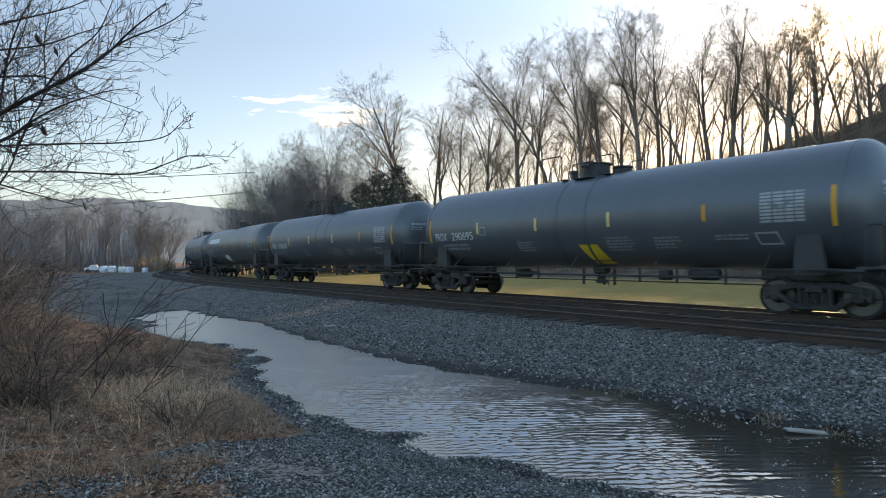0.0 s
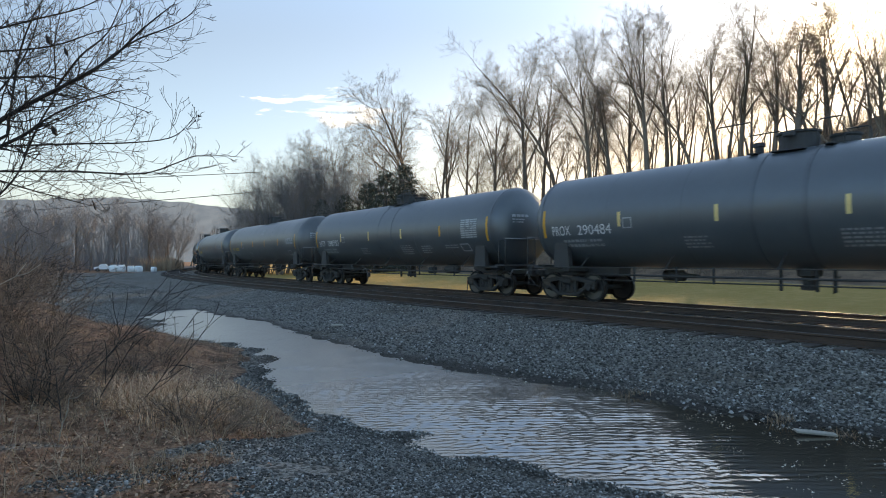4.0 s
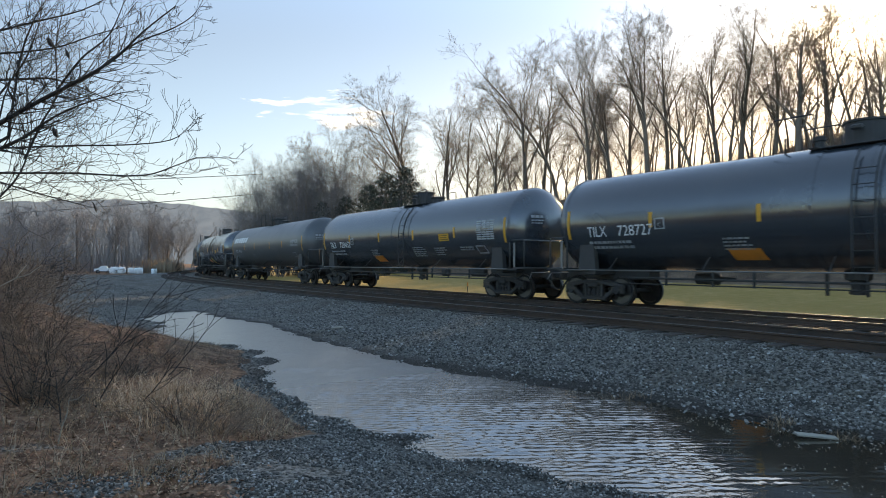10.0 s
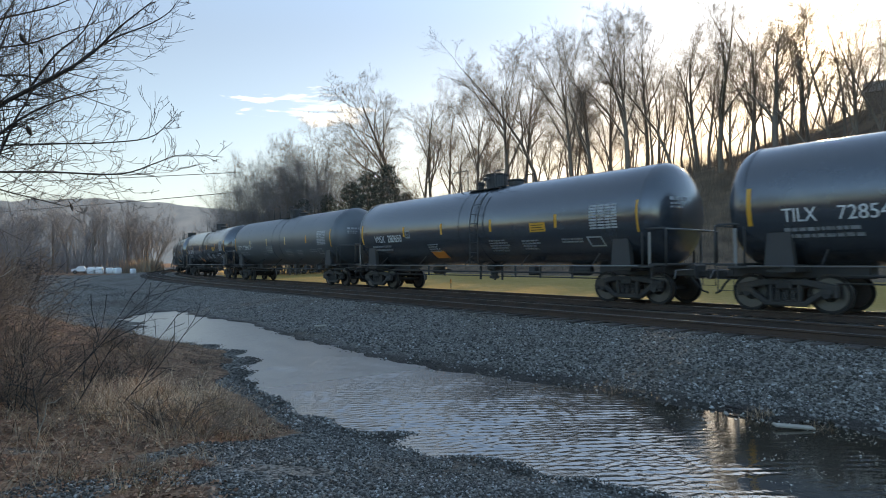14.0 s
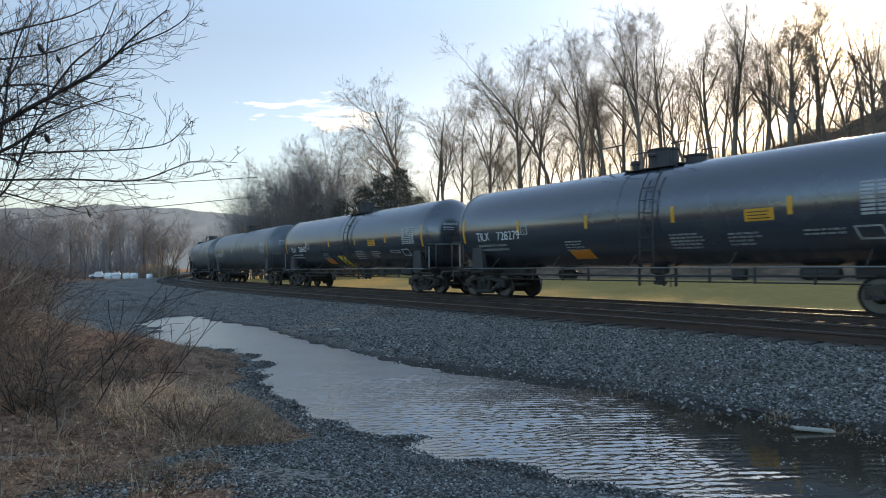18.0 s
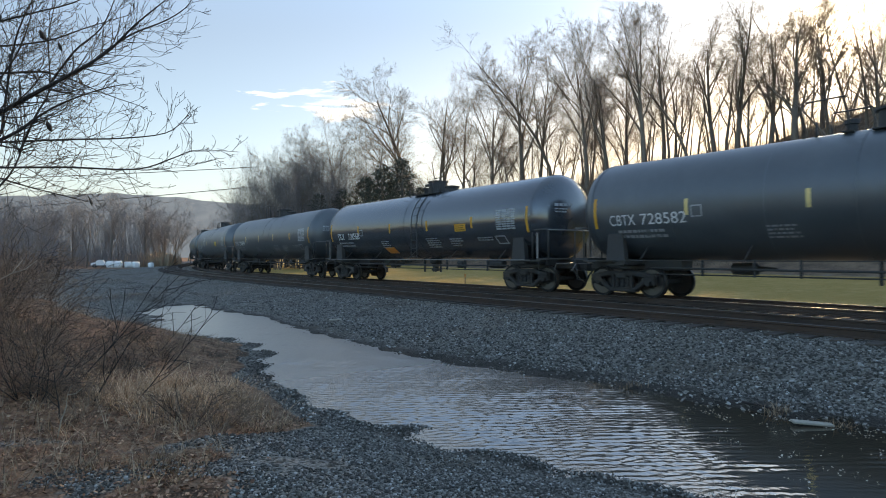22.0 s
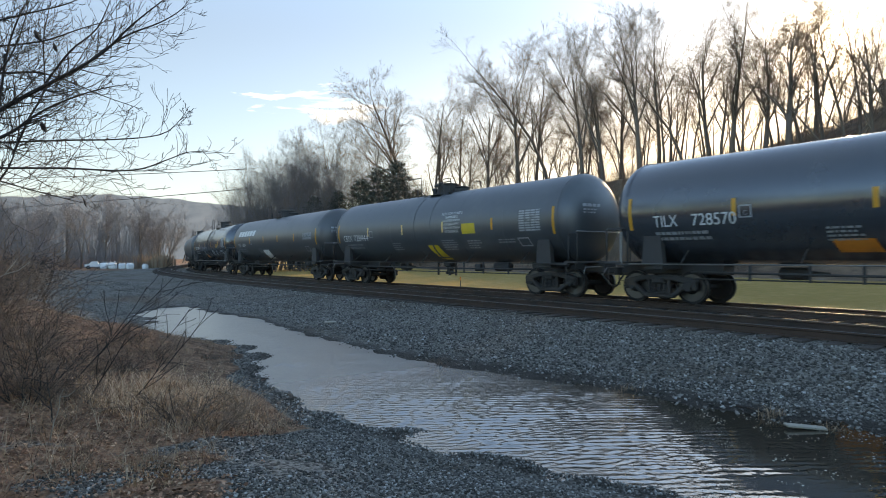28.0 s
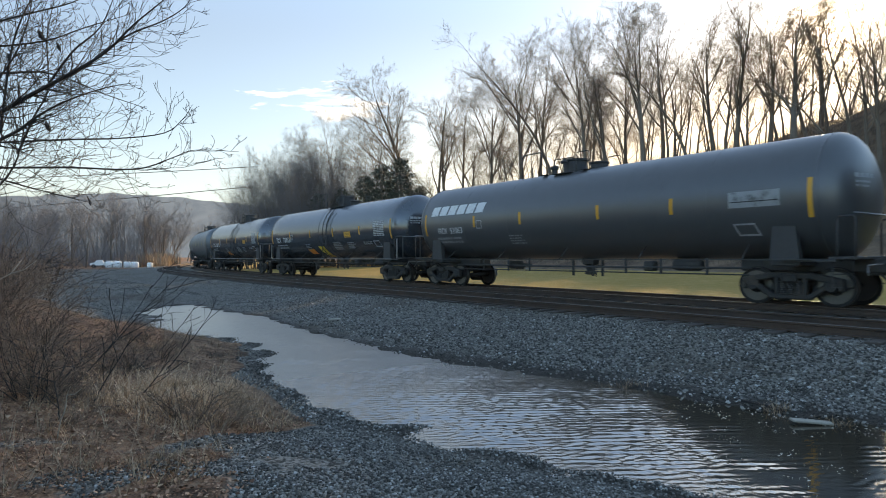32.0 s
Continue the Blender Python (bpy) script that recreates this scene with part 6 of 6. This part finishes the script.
def stones(name, x, y, z, size, rng, base, label):
    k = len(x)
    q = rng.normal(size=(k, 4))
    q /= np.linalg.norm(q, axis=1, keepdims=True)
    a, b, c, d = q.T
    rot = np.stack([1 - 2 * (c * c + d * d), 2 * (b * c - a * d), 2 * (b * d + a * c), 2 * (b * c + a * d), 1 - 2 * (b * b + d * d), 2 * (c * d - a * b),
                    2 * (b * d - a * c), 2 * (c * d + a * b), 1 - 2 * (b * b + c * c)], -1).reshape(k, 3, 3)
    pts = base[None] * rng.uniform(0.7, 1.3, (k, len(base), 1)) * rng.uniform(0.6, 1.25, (k, 1, 3)) * size[:, None, None]
    pts = np.einsum("kij,kpj->kpi", rot, pts)
    pts[:, :, 2] *= 0.8
    pts += np.stack([x, y, z], -1)[:, None]
    faces = hull_faces(base)
    out = (np.arange(k)[:, None, None] * len(base) + faces[None]).reshape(-1, 3)
    tagged(new(name, mesh_of(name, pts.reshape(-1, 3), out.tolist(), STONE_ISLAND)), label, "gravel", "", "stuff")


def stone_material():
    m = bpy.data.materials.new("loose_stone")
    m.use_nodes = True
    n = Nodes(m.node_tree)
    at = n.add("ShaderNodeTexCoord").outputs["Object"]
    rnd = n.add("ShaderNodeNewGeometry").outputs["Random Per Island"]
    tone = n.mix(n.math("POWER", rnd, 2.3), rgb(0.028, 0.026, 0.023), rgb(0.37, 0.352, 0.315))
    tone = n.mix(n.span(rnd, 0.94, 0.99), tone, rgb(0.48, 0.475, 0.45))
    tone = n.mix(n.math("MULTIPLY", n.noise(at, 25.0, 4.0, 0.6), 0.4), tone, rgb(0.12, 0.105, 0.09))
    p = n.add("ShaderNodeBsdfPrincipled")
    n.put(p.inputs["Base Color"], tone)
    p.inputs["Roughness"].default_value = 0.8
    p.inputs["Specular IOR Level"].default_value = 0.3
    b = n.add("ShaderNodeBump")
    b.inputs["Strength"].default_value = 0.4
    b.inputs["Distance"].default_value = 0.01
    n.put(b.inputs["Height"], n.noise(at, 70.0, 3.0, 0.6))
    n.put(p.inputs["Normal"], b.outputs[0])
    n.put(n.add("ShaderNodeOutputMaterial").inputs[0], p.outputs[0])
    return m


STONE_ISLAND = stone_material()
for name, count, r0, r1, seed, base, low, high, label in (
        ("gravel", 84000, 3.2, 9.5, 81, ICO, 0.0085, 0.018, "loose grey crushed gravel near the puddle"),
        ("ballast_stone", 135000, 6.5, 50.0, 82, OCTA, 0.013, 0.03, "loose grey ballast stones on the bank")):
    x, y, rng = scatter(count, r0, r1, seed, 0.9)
    z, soil, field, wood, wet = relief(x, y)
    o, s = offsets(x, y)
    d = shore_distance(x, y)
    bank = (o > 5.15) & (o < 11.5)
    ok = (o > 1.6) & (o < 60) & (soil + 0.25 * wave(x, y, 1.3, 15) < 0.5) & (z > WATER_Z - 0.035) & ~((o > GAP - 1.5) & (o < GAP + 1.4) & (rng.rand(len(x)) < 0.6))
    ok &= ((np.hypot(x, y) > 7) | (wave(x, y, 0.7, 17) > -0.6 - 0.8 * rng.rand(len(x)))) & ((d > 0.42 + 0.25 * wave(x, y, 0.9, 16)) | (rng.rand(len(x)) < 0.13) | (o > 10.5))
    size = rng.uniform(low, high, len(x)) * np.where(bank, 1.15, 0.85)
    stones(name, x[ok], y[ok], z[ok] + size[ok] * 0.25, size[ok], rng, base, label)

# ---- ties ----
tie_mesh = Shape().box((0, 0, 0), (2.6, 0.23, 0.18), 0.015).mesh("tie", TIE)
rng = random.Random(91)
for offset, track in ((GAP, near_track), (0.0, train_track)):
    rest = Shape()
    k = 0
    s = -40.0
    while s < 170:
        a = heading(s)
        p = on_line(s, offset + rng.uniform(-0.05, 0.05), -0.262 + rng.uniform(-0.012, 0.012))
        turn = a + rng.uniform(-0.012, 0.012)
        if -2 < s < 75:
            ob = child("tie", tie_mesh, track)
            ob.location, ob.rotation_euler = p, (0, 0, turn)
        else:
            rest.box(p, (2.6, 0.23, 0.18), 0.012, Matrix.Rotation(turn, 3, "Z"))
        s += 0.53
    child("far_ties", rest.mesh("far_ties", TIE), track, "", "stuff")

# ---- what moves ----
PITCH = 18.22
START = -117.04 + 1.5 + PITCH / 2      # station of the second car's middle at nine seconds
# each car's own play in the couplings
SLACK = (0.18, 0.1, 0.0, 0.1, -0.05, -0.15, -0.4, -0.27, -0.4, -0.46, -0.33, -0.18, -0.1, 0.1, 0.0, 0.0, -0.22, 0.15, 0.1, -0.05, -0.09, -0.07, -0.15, -0.05,
         -0.2, -0.48, -0.65, -0.75, -1.05, -1.2, -1.3, -1.4)


# the train runs a little ahead or behind an even pace: seconds, metres ahead
SURGE = ((0, 0.12), (1, 0.0), (2, 0.05), (3, 0.0), (5, -0.2), (6, -0.26), (7, -0.05), (8, 0.04), (9, 0.0), (10, -0.03), (11, -0.11), (12, 0.0), (14, 0.0),
         (17, 0.05), (18, 0.27), (19, 0.05), (20, 0.36), (21, 0.28), (22, 0.0), (23, 0.13), (24, 0.1), (25, 0.13), (28, 0.1), (29, 0.23), (30, 0.12),
         (31, 0.27), (32, 0.16))


def surge(t):
    return float(np.interp(t, [a for a, b in SURGE], [b for a, b in SURGE]))


def station(i, t):
    """Station of the middle of car i at t seconds."""
    w = t - 9.0
    return START + PITCH * (i - 1) + SLACK[i] - 15.278 * w - 0.003177 * w * w - surge(t)


def motions():
    times = [0.5 * k for k in range(65)]
    for i, (car, *rest) in enumerate(TRAIN):
        rows = []
        for t in times:
            s = station(i, t)
            a, b = on_line(s + TRUCK), on_line(s - TRUCK)
            mid = (a + b) / 2
            d = b - a
            rows.append((t, pose(mid.x, mid.y, 0.0, 0, 0, math.degrees(math.atan2(d.y, d.x)))))
        walk(car, rows)
    # wheels roll without slip; all wheelsets in the same place under their cars share one turning
    sets = [[c for c in car.children if c.name.startswith("wheelset")] for car, *rest in TRAIN]
    first = sets[0]
    for k, axle in enumerate(first):
        at = axle.location.copy()
        rows = []
        for f in range(961):
            t = f / 30
            turn = math.degrees((15.278 * t + 0.003177 * ((t - 9) ** 2 - 81)) / 0.4572)
            rows.append((t, pose(at.x, at.y, at.z, 0, turn % 360, 0)))
        walk(axle, rows)
        for other in sets[1:]:
            twin = min(other, key=lambda o: (o.location - at).length)
            twin.rotation_mode = "QUATERNION"
            data = twin.animation_data_create()
            data.action = axle.animation_data.action
            data.action_slot = axle.animation_data.action_slot


motions()
